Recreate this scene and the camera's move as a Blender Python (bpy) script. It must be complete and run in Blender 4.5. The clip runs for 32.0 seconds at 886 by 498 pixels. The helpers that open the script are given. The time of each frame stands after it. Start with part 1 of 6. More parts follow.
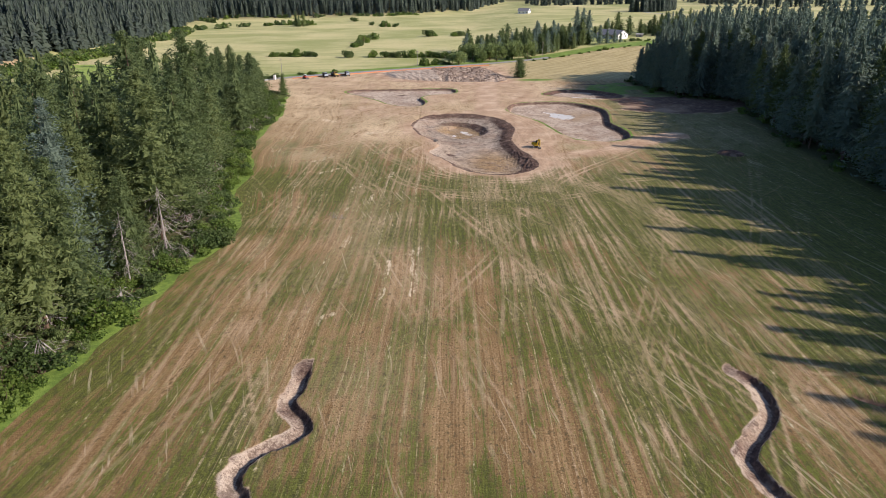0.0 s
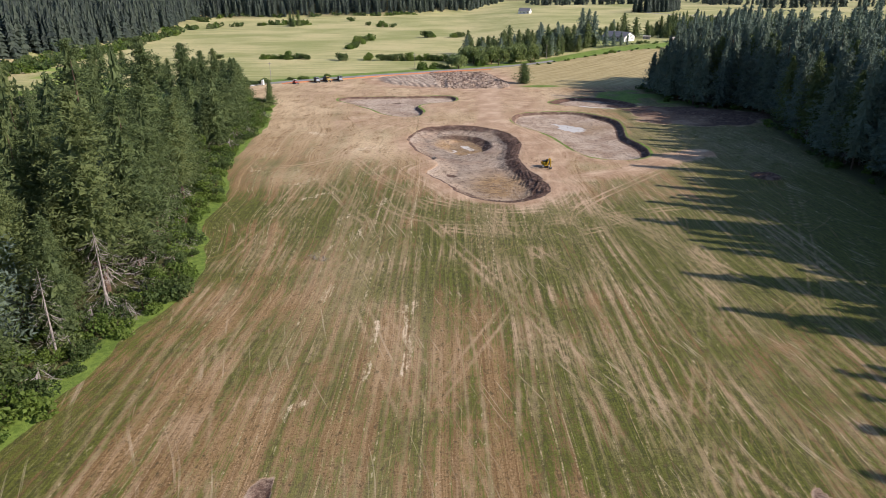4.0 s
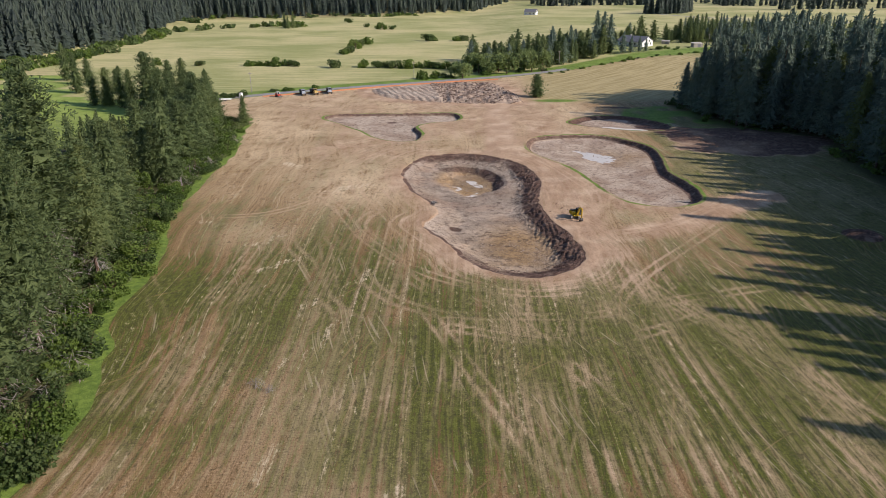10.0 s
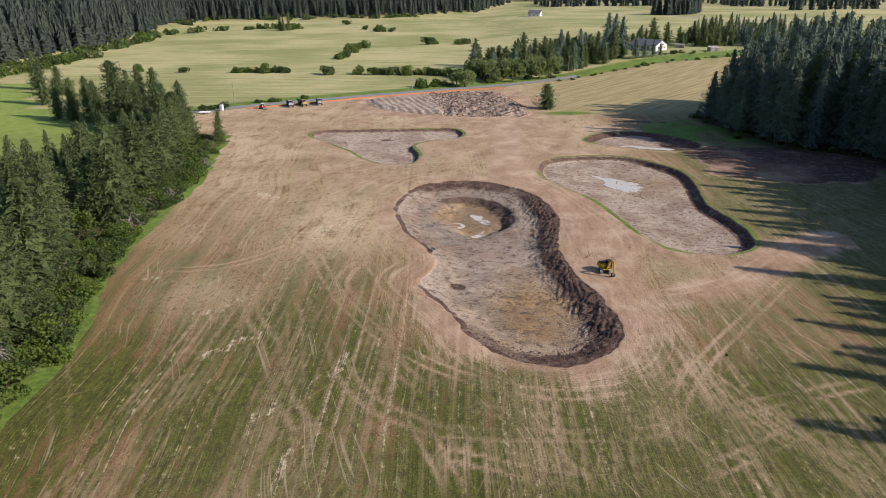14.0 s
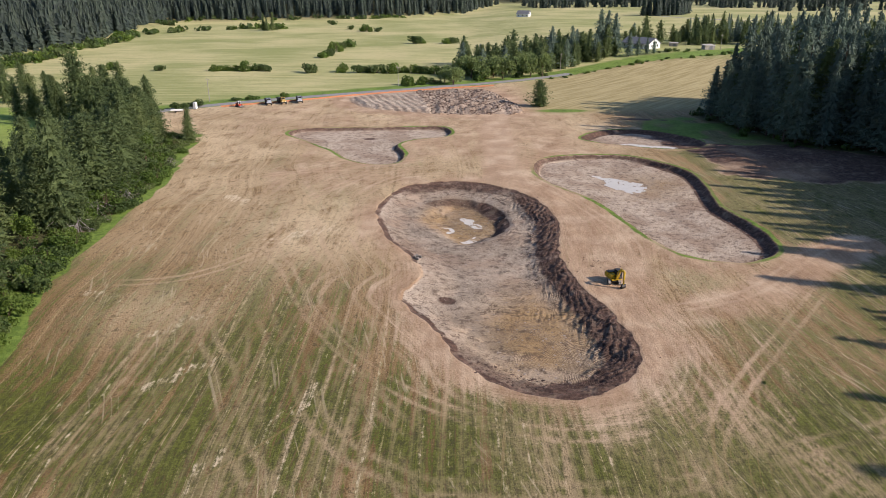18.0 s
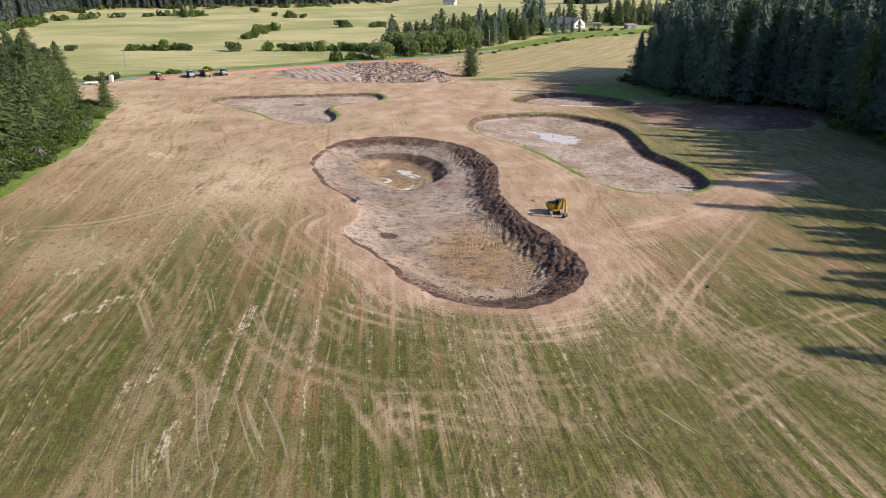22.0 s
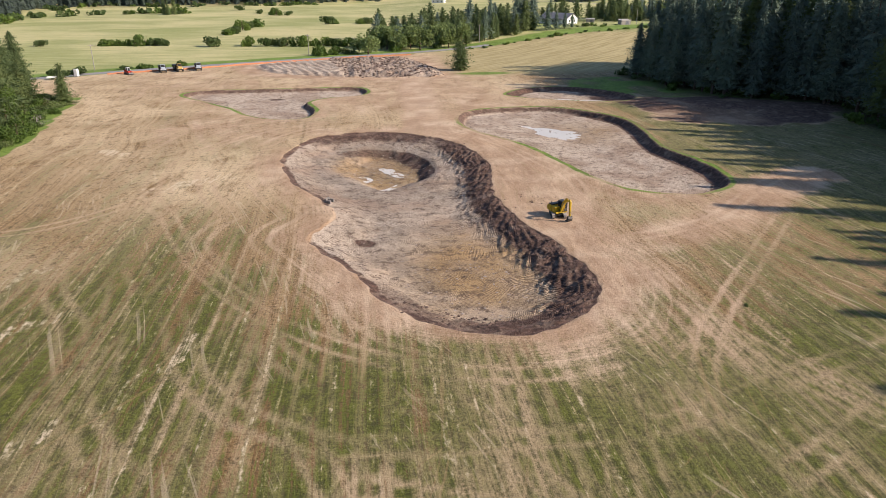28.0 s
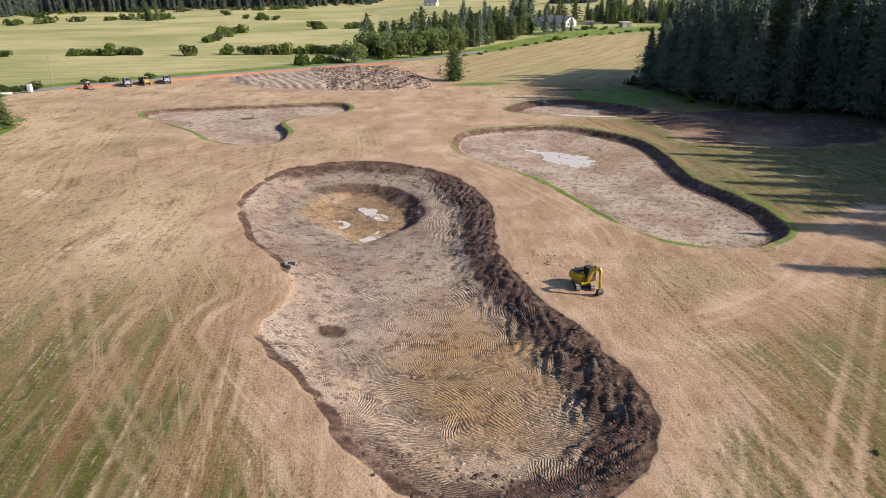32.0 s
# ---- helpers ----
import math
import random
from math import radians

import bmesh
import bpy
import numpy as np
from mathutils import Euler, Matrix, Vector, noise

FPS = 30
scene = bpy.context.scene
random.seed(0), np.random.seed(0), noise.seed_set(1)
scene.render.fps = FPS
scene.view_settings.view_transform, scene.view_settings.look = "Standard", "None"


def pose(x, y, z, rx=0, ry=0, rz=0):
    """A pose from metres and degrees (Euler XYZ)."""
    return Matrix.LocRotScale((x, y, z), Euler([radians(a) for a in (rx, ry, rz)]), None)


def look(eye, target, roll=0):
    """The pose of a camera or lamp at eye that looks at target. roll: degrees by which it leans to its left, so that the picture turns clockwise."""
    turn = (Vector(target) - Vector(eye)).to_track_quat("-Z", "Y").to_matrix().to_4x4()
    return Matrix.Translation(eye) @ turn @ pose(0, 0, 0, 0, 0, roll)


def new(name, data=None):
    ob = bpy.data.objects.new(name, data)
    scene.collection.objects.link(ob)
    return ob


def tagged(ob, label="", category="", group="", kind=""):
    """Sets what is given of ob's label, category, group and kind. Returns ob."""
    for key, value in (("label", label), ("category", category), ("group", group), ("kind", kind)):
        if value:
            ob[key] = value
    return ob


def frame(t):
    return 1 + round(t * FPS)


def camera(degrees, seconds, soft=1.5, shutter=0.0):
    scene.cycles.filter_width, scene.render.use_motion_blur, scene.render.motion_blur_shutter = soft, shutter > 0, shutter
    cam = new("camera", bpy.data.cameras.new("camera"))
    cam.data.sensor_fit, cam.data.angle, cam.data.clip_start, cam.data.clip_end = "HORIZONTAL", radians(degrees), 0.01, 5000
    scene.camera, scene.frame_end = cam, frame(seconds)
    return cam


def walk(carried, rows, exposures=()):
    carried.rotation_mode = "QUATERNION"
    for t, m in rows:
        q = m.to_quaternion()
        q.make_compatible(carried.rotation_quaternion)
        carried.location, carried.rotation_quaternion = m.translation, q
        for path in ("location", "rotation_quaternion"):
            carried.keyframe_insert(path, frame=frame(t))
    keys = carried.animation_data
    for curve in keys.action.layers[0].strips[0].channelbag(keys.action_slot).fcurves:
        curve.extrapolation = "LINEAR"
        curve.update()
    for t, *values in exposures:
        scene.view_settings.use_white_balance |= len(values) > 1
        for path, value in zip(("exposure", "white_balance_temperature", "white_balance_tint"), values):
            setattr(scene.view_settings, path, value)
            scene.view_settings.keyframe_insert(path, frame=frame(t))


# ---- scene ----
cam = camera(66.2, 32.0, soft=0.45)
ROWS = [
    (0.0, (1.16, -2.27, 46.43), (0.67, 34.97, 31.83), -0.4),
    (0.5, (1.03, -0.18, 46.48), (0.61, 37.06, 31.87), -0.2),
    (1.0, (1.03, 2.10, 46.58), (0.61, 39.32, 31.94), -0.3),
    (1.5, (1.09, 4.61, 46.70), (0.65, 41.83, 32.04), -0.3),
    (2.0, (1.09, 7.38, 46.79), (0.71, 44.60, 32.14), -0.2),
    (2.5, (0.97, 10.53, 46.86), (0.57, 47.75, 32.22), -0.3),
    (3.0, (0.85, 13.91, 46.84), (0.47, 51.11, 32.20), -0.2),
    (3.5, (0.73, 17.37, 46.83), (0.35, 54.57, 32.17), -0.2),
    (5.5, (0.55, 31.34, 46.51), (0.15, 68.56, 31.89), -0.3),
    (6.0, (0.49, 34.88, 46.48), (0.07, 72.08, 31.84), -0.3),
    (6.5, (0.39, 38.36, 46.48), (-0.01, 75.58, 31.81), -0.2),
    (7.0, (0.35, 41.81, 46.55), (-0.05, 79.03, 31.87), -0.2),
    (7.5, (0.38, 45.16, 46.65), (-0.04, 82.38, 31.97), -0.2),
    (8.0, (0.42, 48.58, 46.79), (-0.04, 85.78, 32.09), -0.3),
    (8.5, (0.40, 52.03, 46.86), (-0.06, 89.23, 32.18), -0.3),
    (9.0, (0.35, 55.57, 46.91), (-0.13, 92.77, 32.23), -0.3),
    (9.5, (0.36, 59.07, 46.94), (-0.12, 96.27, 32.26), -0.2),
    (10.0, (0.31, 62.61, 46.94), (-0.17, 99.81, 32.26), -0.1),
    (10.5, (0.24, 66.27, 46.92), (-0.24, 103.47, 32.26), -0.1),
    (11.0, (0.17, 69.80, 46.93), (-0.31, 107.01, 32.27), -0.1),
    (11.5, (0.31, 73.07, 47.01), (-0.19, 110.29, 32.39), -0.1),
    (12.0, (0.28, 76.42, 47.09), (-0.20, 113.66, 32.47), -0.1),
    (12.5, (0.20, 79.89, 47.04), (-0.32, 117.11, 32.42), -0.2),
    (13.0, (0.13, 83.53, 46.91), (-0.39, 120.77, 32.29), -0.1),
    (13.5, (0.19, 87.46, 46.95), (-0.35, 124.68, 32.29), -0.2),
    (14.0, (0.31, 91.23, 46.95), (-0.27, 128.43, 32.29), -0.2),
    (14.5, (0.38, 94.64, 46.92), (-0.22, 131.86, 32.28), -0.2),
    (15.0, (0.39, 97.60, 46.90), (-0.23, 134.82, 32.28), -0.2),
    (15.5, (0.25, 99.91, 46.77), (-0.39, 137.15, 32.21), -0.3),
    (17.5, (0.15, 104.73, 43.44), (0.21, 142.05, 29.04), -0.4),
    (18.0, (0.40, 104.88, 42.40), (0.48, 142.18, 27.92), -0.1),
    (18.5, (0.28, 104.69, 41.24), (0.92, 141.94, 26.74), -0.2),
    (19.0, (-0.01, 104.41, 40.07), (0.92, 141.67, 25.53), -0.2),
    (19.5, (-0.27, 104.27, 38.82), (0.89, 141.50, 24.26), -0.1),
    (20.0, (-0.44, 104.19, 37.58), (1.02, 141.43, 23.04), 0.2),
    (20.5, (-0.55, 104.11, 36.32), (1.51, 141.31, 21.76), 0.1),
    (21.0, (-0.59, 103.98, 35.08), (2.09, 141.12, 20.50), 0.1),
    (21.5, (-0.81, 103.91, 33.95), (2.23, 141.03, 19.34), 0.1),
    (22.0, (-0.85, 103.70, 32.84), (3.13, 140.70, 18.20), 0.1),
    (22.5, (-0.82, 103.48, 31.79), (3.60, 140.44, 17.15), 0.1),
    (23.0, (-0.76, 103.19, 30.84), (3.68, 140.15, 16.18), 0.3),
    (23.5, (-0.98, 102.70, 30.09), (3.44, 139.64, 15.37), 0.2),
    (24.0, (-1.07, 102.34, 29.45), (3.35, 139.22, 14.63), 0.1),
    (24.5, (-0.96, 102.57, 29.00), (3.48, 139.47, 14.22), 0.2),
    (25.0, (-0.70, 103.59, 28.73), (3.72, 140.53, 13.99), 0.2),
    (25.5, (-0.36, 105.28, 28.53), (4.00, 142.22, 13.81), 0.3),
    (27.5, (0.91, 114.20, 28.74), (5.37, 151.18, 14.14), 0.1),
    (28.0, (1.21, 116.79, 28.78), (5.73, 153.75, 14.20), 0.1),
    (28.5, (1.65, 119.53, 28.85), (6.19, 156.51, 14.29), -0.0),
    (29.0, (2.10, 122.42, 28.92), (6.64, 159.40, 14.34), -0.1),
    (29.5, (2.49, 125.41, 28.96), (7.09, 162.37, 14.38), -0.2),
    (30.0, (2.84, 128.38, 28.97), (7.50, 165.34, 14.41), -0.2),
    (30.5, (3.11, 131.36, 28.98), (7.83, 168.32, 14.44), -0.2),
    (31.0, (3.39, 134.17, 28.96), (8.17, 171.13, 14.44), -0.3),
    (31.5, (3.76, 136.75, 28.95), (8.58, 173.71, 14.47), -0.3),
    (32.0, (4.36, 138.76, 28.87), (9.14, 175.74, 14.39), -0.4),
]
# the clip's own exposure drifts a little on the way
EXPOSURES = [(0.0, 0.48, 6500, 14), (8.0, 0.31, 6500, 14), (12.0, 0.20, 6500, 14), (14.0, 0.21, 6500, 14), (18.0, 0.34, 6530, 13.5), (21.0, 0.49, 6560, 13), (25.0, 0.56, 6620, 13), (32.0, 0.46, 6850, 13)]
walk(cam, [(t, look(eye, aim, roll)) for t, eye, aim, roll in ROWS], EXPOSURES)

# ---- daylight: low morning sun from the east-south-east, clear sky ----
SUN_FROM = Vector((0.94, -0.34, 0.0)).normalized() * math.cos(radians(29)) + Vector((0, 0, math.sin(radians(29))))
world = bpy.data.worlds.new("sky")
scene.world = world
world.use_nodes = True
wn = world.node_tree.nodes
sky = wn.new("ShaderNodeTexSky")
sky.sky_type, sky.sun_disc = "NISHITA", False
sky.sun_elevation, sky.sun_rotation = radians(29), math.atan2(SUN_FROM.x, SUN_FROM.y)
world.node_tree.links.new(sky.outputs[0], wn["Background"].inputs[0])
sky.ozone_density = 5.0
wn["Background"].inputs[1].default_value = 0.115
sun = new("sun", bpy.data.lights.new("sun", "SUN"))
sun.data.energy, sun.data.angle, sun.data.color = 4.7, radians(0.53), (1.0, 0.912, 0.82)
sun.matrix_world = look(SUN_FROM * 300, (0, 0, 0))


# ---- tools ----
rng = np.random.default_rng(7)


def step(a, b, x):
    t = np.clip((x - a) / (b - a), 0.0, 1.0)
    return t * t * (3 - 2 * t)


def lattice(i, j, seed):
    n = (i.astype(np.int64) * 374761393 + j.astype(np.int64) * 668265263 + seed * 974711) & 0x7FFFFFFF
    n = ((n ^ (n >> 13)) * 1274126177) & 0x7FFFFFFF
    return ((n ^ (n >> 16)) & 0xFFFF) / 65535.0


def grain(x, y, size, seed=0):
    """Smooth random field in -1..1 with bumps of that size."""
    x, y = np.asarray(x, float) / size, np.asarray(y, float) / size
    i, j = np.floor(x), np.floor(y)
    u, v = x - i, y - j
    u, v = u * u * (3 - 2 * u), v * v * (3 - 2 * v)
    a, b = lattice(i, j, seed), lattice(i + 1, j, seed)
    c, d = lattice(i, j + 1, seed), lattice(i + 1, j + 1, seed)
    return 2 * ((a * (1 - u) + b * u) * (1 - v) + (c * (1 - u) + d * u) * v) - 1


def rough(x, y, size, seed=0, layers=3):
    return sum(grain(x, y, size / 2 ** k, seed + k) / 2 ** k for k in range(layers)) / 1.6


def spline(pts, n=6, closed=True):
    """Catmull-Rom curve through a few points."""
    p = np.array(pts, float)
    m = len(p)
    out = []
    for i in range(m if closed else m - 1):
        a, b, c, d = (p[(i + k) % m] if closed else p[min(max(i + k, 0), m - 1)] for k in (-1, 0, 1, 2))
        for t in np.arange(n) / n:
            out.append(0.5 * (2 * b + (c - a) * t + (2 * a - 5 * b + 4 * c - d) * t * t + (3 * b - a - 3 * c + d) * t ** 3))
    if not closed:
        out.append(p[-1])
    return np.array(out)


def to_line(x, y, pts, closed=False):
    """Distance to a polyline, and how far along it the nearest place is."""
    best, along, run = np.full(x.shape, 1e9), np.zeros(x.shape), 0.0
    ends = zip(pts, np.roll(pts, -1, 0)) if closed else zip(pts[:-1], pts[1:])
    for a, b in ends:
        d = b - a
        l2 = float(d @ d) + 1e-9
        t = np.clip(((x - a[0]) * d[0] + (y - a[1]) * d[1]) / l2, 0, 1)
        r = np.hypot(x - a[0] - t * d[0], y - a[1] - t * d[1])
        near = r < best
        best = np.where(near, r, best)
        along = np.where(near, run + t * math.sqrt(l2), along)
        run += math.sqrt(l2)
    return best, along


def inside(x, y, pts):
    odd = np.zeros(x.shape, bool)
    for a, b in zip(pts, np.roll(pts, -1, 0)):
        cross = (a[1] > y) != (b[1] > y)
        odd ^= cross & (x < (b[0] - a[0]) * (y - a[1]) / (b[1] - a[1] + 1e-12) + a[0])
    return odd


def into(x, y, pts, reach=14.0):
    """Metres inside (positive) or outside a closed outline."""
    x, y = np.asarray(x, float), np.asarray(y, float)
    out = np.full(x.shape, -999.0)
    lo, hi = pts.min(0) - reach, pts.max(0) + reach
    near = (x > lo[0]) & (x < hi[0]) & (y > lo[1]) & (y < hi[1])
    if near.any():
        r, _ = to_line(x[near], y[near], pts, True)
        out[near] = np.where(inside(x[near], y[near], pts), r, -r)
    return out


def mesh_of(name, verts, faces, mats=(), smooth=False):
    me = bpy.data.meshes.new(name)
    me.from_pydata([tuple(map(float, v)) for v in verts], [], [tuple(map(int, f)) for f in faces])
    for m in mats:
        me.materials.append(m)
    if smooth:
        me.polygons.foreach_set("use_smooth", [True] * len(me.polygons))
    me.update()
    return me


def fast_mesh(name, verts, faces, mat, smooth=False):
    """A mesh from arrays; all faces have the same number of corners."""
    verts, faces = np.asarray(verts, np.float32), np.asarray(faces, np.int32)
    me = bpy.data.meshes.new(name)
    k = faces.shape[1]
    me.vertices.add(len(verts))
    me.vertices.foreach_set("co", verts.ravel())
    me.loops.add(faces.size)
    me.loops.foreach_set("vertex_index", faces.ravel())
    me.polygons.add(len(faces))
    me.polygons.foreach_set("loop_start", np.arange(0, faces.size, k, dtype=np.int32))
    me.polygons.foreach_set("use_smooth", np.full(len(faces), smooth))
    me.materials.append(mat)
    me.update(calc_edges=True)
    me.validate()
    return me


def give(me, key, values):
    me.attributes.new(key, "FLOAT", "POINT").data.foreach_set("value", np.asarray(values, np.float32).ravel())


def part(name, bm, material, parent, label=""):
    """One bmesh (or mesh) as one mesh object under a thing or a part."""
    if isinstance(bm, bmesh.types.BMesh):
        me = bpy.data.meshes.new(name)
        bm.to_mesh(me)
        bm.free()
        me.materials.append(material)
    else:
        me = bm
    ob = new(name, me)
    ob.parent = parent
    return tagged(ob, label=label)


def thing(name, label, category, group="", kind=""):
    return tagged(new(name), label, category, group, kind)


def box(sx, sy, sz, x=0, y=0, z=0, bevel=0.0, m=None, taper=1.0):
    """A bevelled box with its base middle at x, y, z; taper scales its top."""
    bm = bmesh.new()
    bmesh.ops.create_cube(bm, size=1.0)
    for v in bm.verts:
        k = taper if v.co.z > 0 else 1.0
        v.co = Vector((v.co.x * sx * k, v.co.y * sy * k, (v.co.z + 0.5) * sz))
    if bevel:
        bmesh.ops.bevel(bm, geom=bm.edges[:], offset=bevel, segments=2, affect="EDGES", profile=0.5)
    bm.transform(Matrix.Translation((x, y, z)) @ (m or Matrix()))
    return bm


def tube(r1, r2, length, m=None, sides=12, cap=True):
    """A tapered round bar along z from 0 to length, then moved by m."""
    bm = bmesh.new()
    bmesh.ops.create_cone(bm, cap_ends=cap, segments=sides, radius1=r1, radius2=max(r2, 1e-4), depth=length)
    bm.transform((m or Matrix()) @ Matrix.Translation((0, 0, length / 2)))
    return bm


def joined(*many):
    out = bmesh.new()
    for b in many:
        me = bpy.data.meshes.new("tmp")
        b.to_mesh(me)
        b.free()
        out.from_mesh(me)
        bpy.data.meshes.remove(me)
    return out


def plate(outline, thick, bevel=0.0, m=None):
    """A side outline in x, z drawn out to a thickness in y, centred."""
    bm = bmesh.new()
    f = bm.faces.new([bm.verts.new((x, -thick / 2, z)) for x, z in outline])
    got = bmesh.ops.extrude_face_region(bm, geom=[f])
    bmesh.ops.translate(bm, vec=(0, thick, 0), verts=[v for v in got["geom"] if isinstance(v, bmesh.types.BMVert)])
    bmesh.ops.recalc_face_normals(bm, faces=bm.faces[:])
    if bevel:
        bmesh.ops.bevel(bm, geom=bm.edges[:], offset=bevel, segments=1, affect="EDGES")
    if m:
        bm.transform(m)
    return bm


# ---- materials ----
class Mat:
    """A node material with short calls for the usual nodes."""

    def __init__(self, name):
        self.mat = bpy.data.materials.new(name)
        self.mat.use_nodes = True
        self.tree = self.mat.node_tree
        self.bsdf = self.tree.nodes["Principled BSDF"]
        self.bsdf.inputs["Specular IOR Level"].default_value = 0.25

    def node(self, kind, **sets):
        n = self.tree.nodes.new("ShaderNode" + kind)
        for k, v in sets.items():
            n.inputs[k.replace("_", " ")].default_value = v
        return n

    def link(self, a, b):
        self.tree.links.new(a, b)

    def put(self, key, value):
        if isinstance(value, (int, float)):
            self.bsdf.inputs[key].default_value = value
        elif isinstance(value, tuple):
            self.bsdf.inputs[key].default_value = (*value, 1.0)
        else:
            self.link(value, self.bsdf.inputs[key])
        return self

    def where(self):
        return self.node("NewGeometry").outputs["Position"]

    def inner(self):
        return self.node("TexCoord").outputs["Object"]

    def attr(self, key):
        n = self.node("Attribute")
        n.attribute_name = key
        return n.outputs["Fac"]

    def xyz(self, x, y, z=0.0):
        n = self.node("CombineXYZ")
        for s, v in zip(n.inputs, (x, y, z)):
            if isinstance(v, (int, float)):
                s.default_value = v
            else:
                self.link(v, s)
        return n.outputs[0]

    def split(self, v):
        n = self.node("SeparateXYZ")
        self.link(v, n.inputs[0])
        return n.outputs

    def noise(self, vec, scale, detail=3.0, rough=0.55, distortion=0.0):
        n = self.node("TexNoise", Scale=scale, Detail=detail, Roughness=rough, Distortion=distortion)
        self.link(vec, n.inputs["Vector"])
        return n.outputs["Fac"]

    def stretch(self, vec, sx, sy, sz=1.0, turn=0.0):
        if turn:
            r = self.node("Mapping")
            r.inputs["Rotation"].default_value = (0, 0, turn)
            self.link(vec, r.inputs["Vector"])
            vec = r.outputs[0]
        n = self.node("Mapping")
        n.inputs["Scale"].default_value = (sx, sy, sz)
        self.link(vec, n.inputs["Vector"])
        return n.outputs[0]

    def maths(self, op, a, b=0.0, clamp=False):
        n = self.node("Math")
        n.operation, n.use_clamp = op, clamp
        for s, v in zip(n.inputs, (a, b)):
            if isinstance(v, (int, float)):
                s.default_value = v
            else:
                self.link(v, s)
        return n.outputs[0]

    def ramp(self, fac, lo, hi):
        n = self.node("MapRange", From_Min=lo, From_Max=hi)
        n.interpolation_type = "SMOOTHSTEP"
        self.link(fac, n.inputs["Value"])
        return n.outputs[0]

    def mix(self, fac, a, b, how="MIX"):
        n = self.node("Mix")
        n.data_type, n.blend_type = "RGBA", how
        for s, v in zip((n.inputs[0], n.inputs[6], n.inputs[7]), (fac, a, b)):
            if isinstance(v, tuple):
                s.default_value = (*v, 1.0)
            elif isinstance(v, (int, float)):
                s.default_value = v
            else:
                self.link(v, s)
        return n.outputs[2]

    def bump(self, height, strength, distance):
        n = self.node("Bump", Strength=strength, Distance=distance)
        self.link(height, n.inputs["Height"])
        self.link(n.outputs[0], self.bsdf.inputs["Normal"])
        return self


def plain(name, a, b, rough, scale=3.0, metal=0.0, bump=0.0):
    """Paint, metal, wood and the like: two tones in a fine and a coarse grain."""
    m = Mat(name)
    p = m.inner()
    f = m.maths("ADD", m.maths("MULTIPLY", m.noise(p, scale, 4.0), 0.6), m.maths("MULTIPLY", m.noise(p, scale * 9, 2.0), 0.4))
    m.put("Base Color", m.mix(m.ramp(f, 0.35, 0.65), a, b)).put("Roughness", rough).put("Metallic", metal)
    if bump:
        m.bump(f, bump, 0.05)
    return m.mat


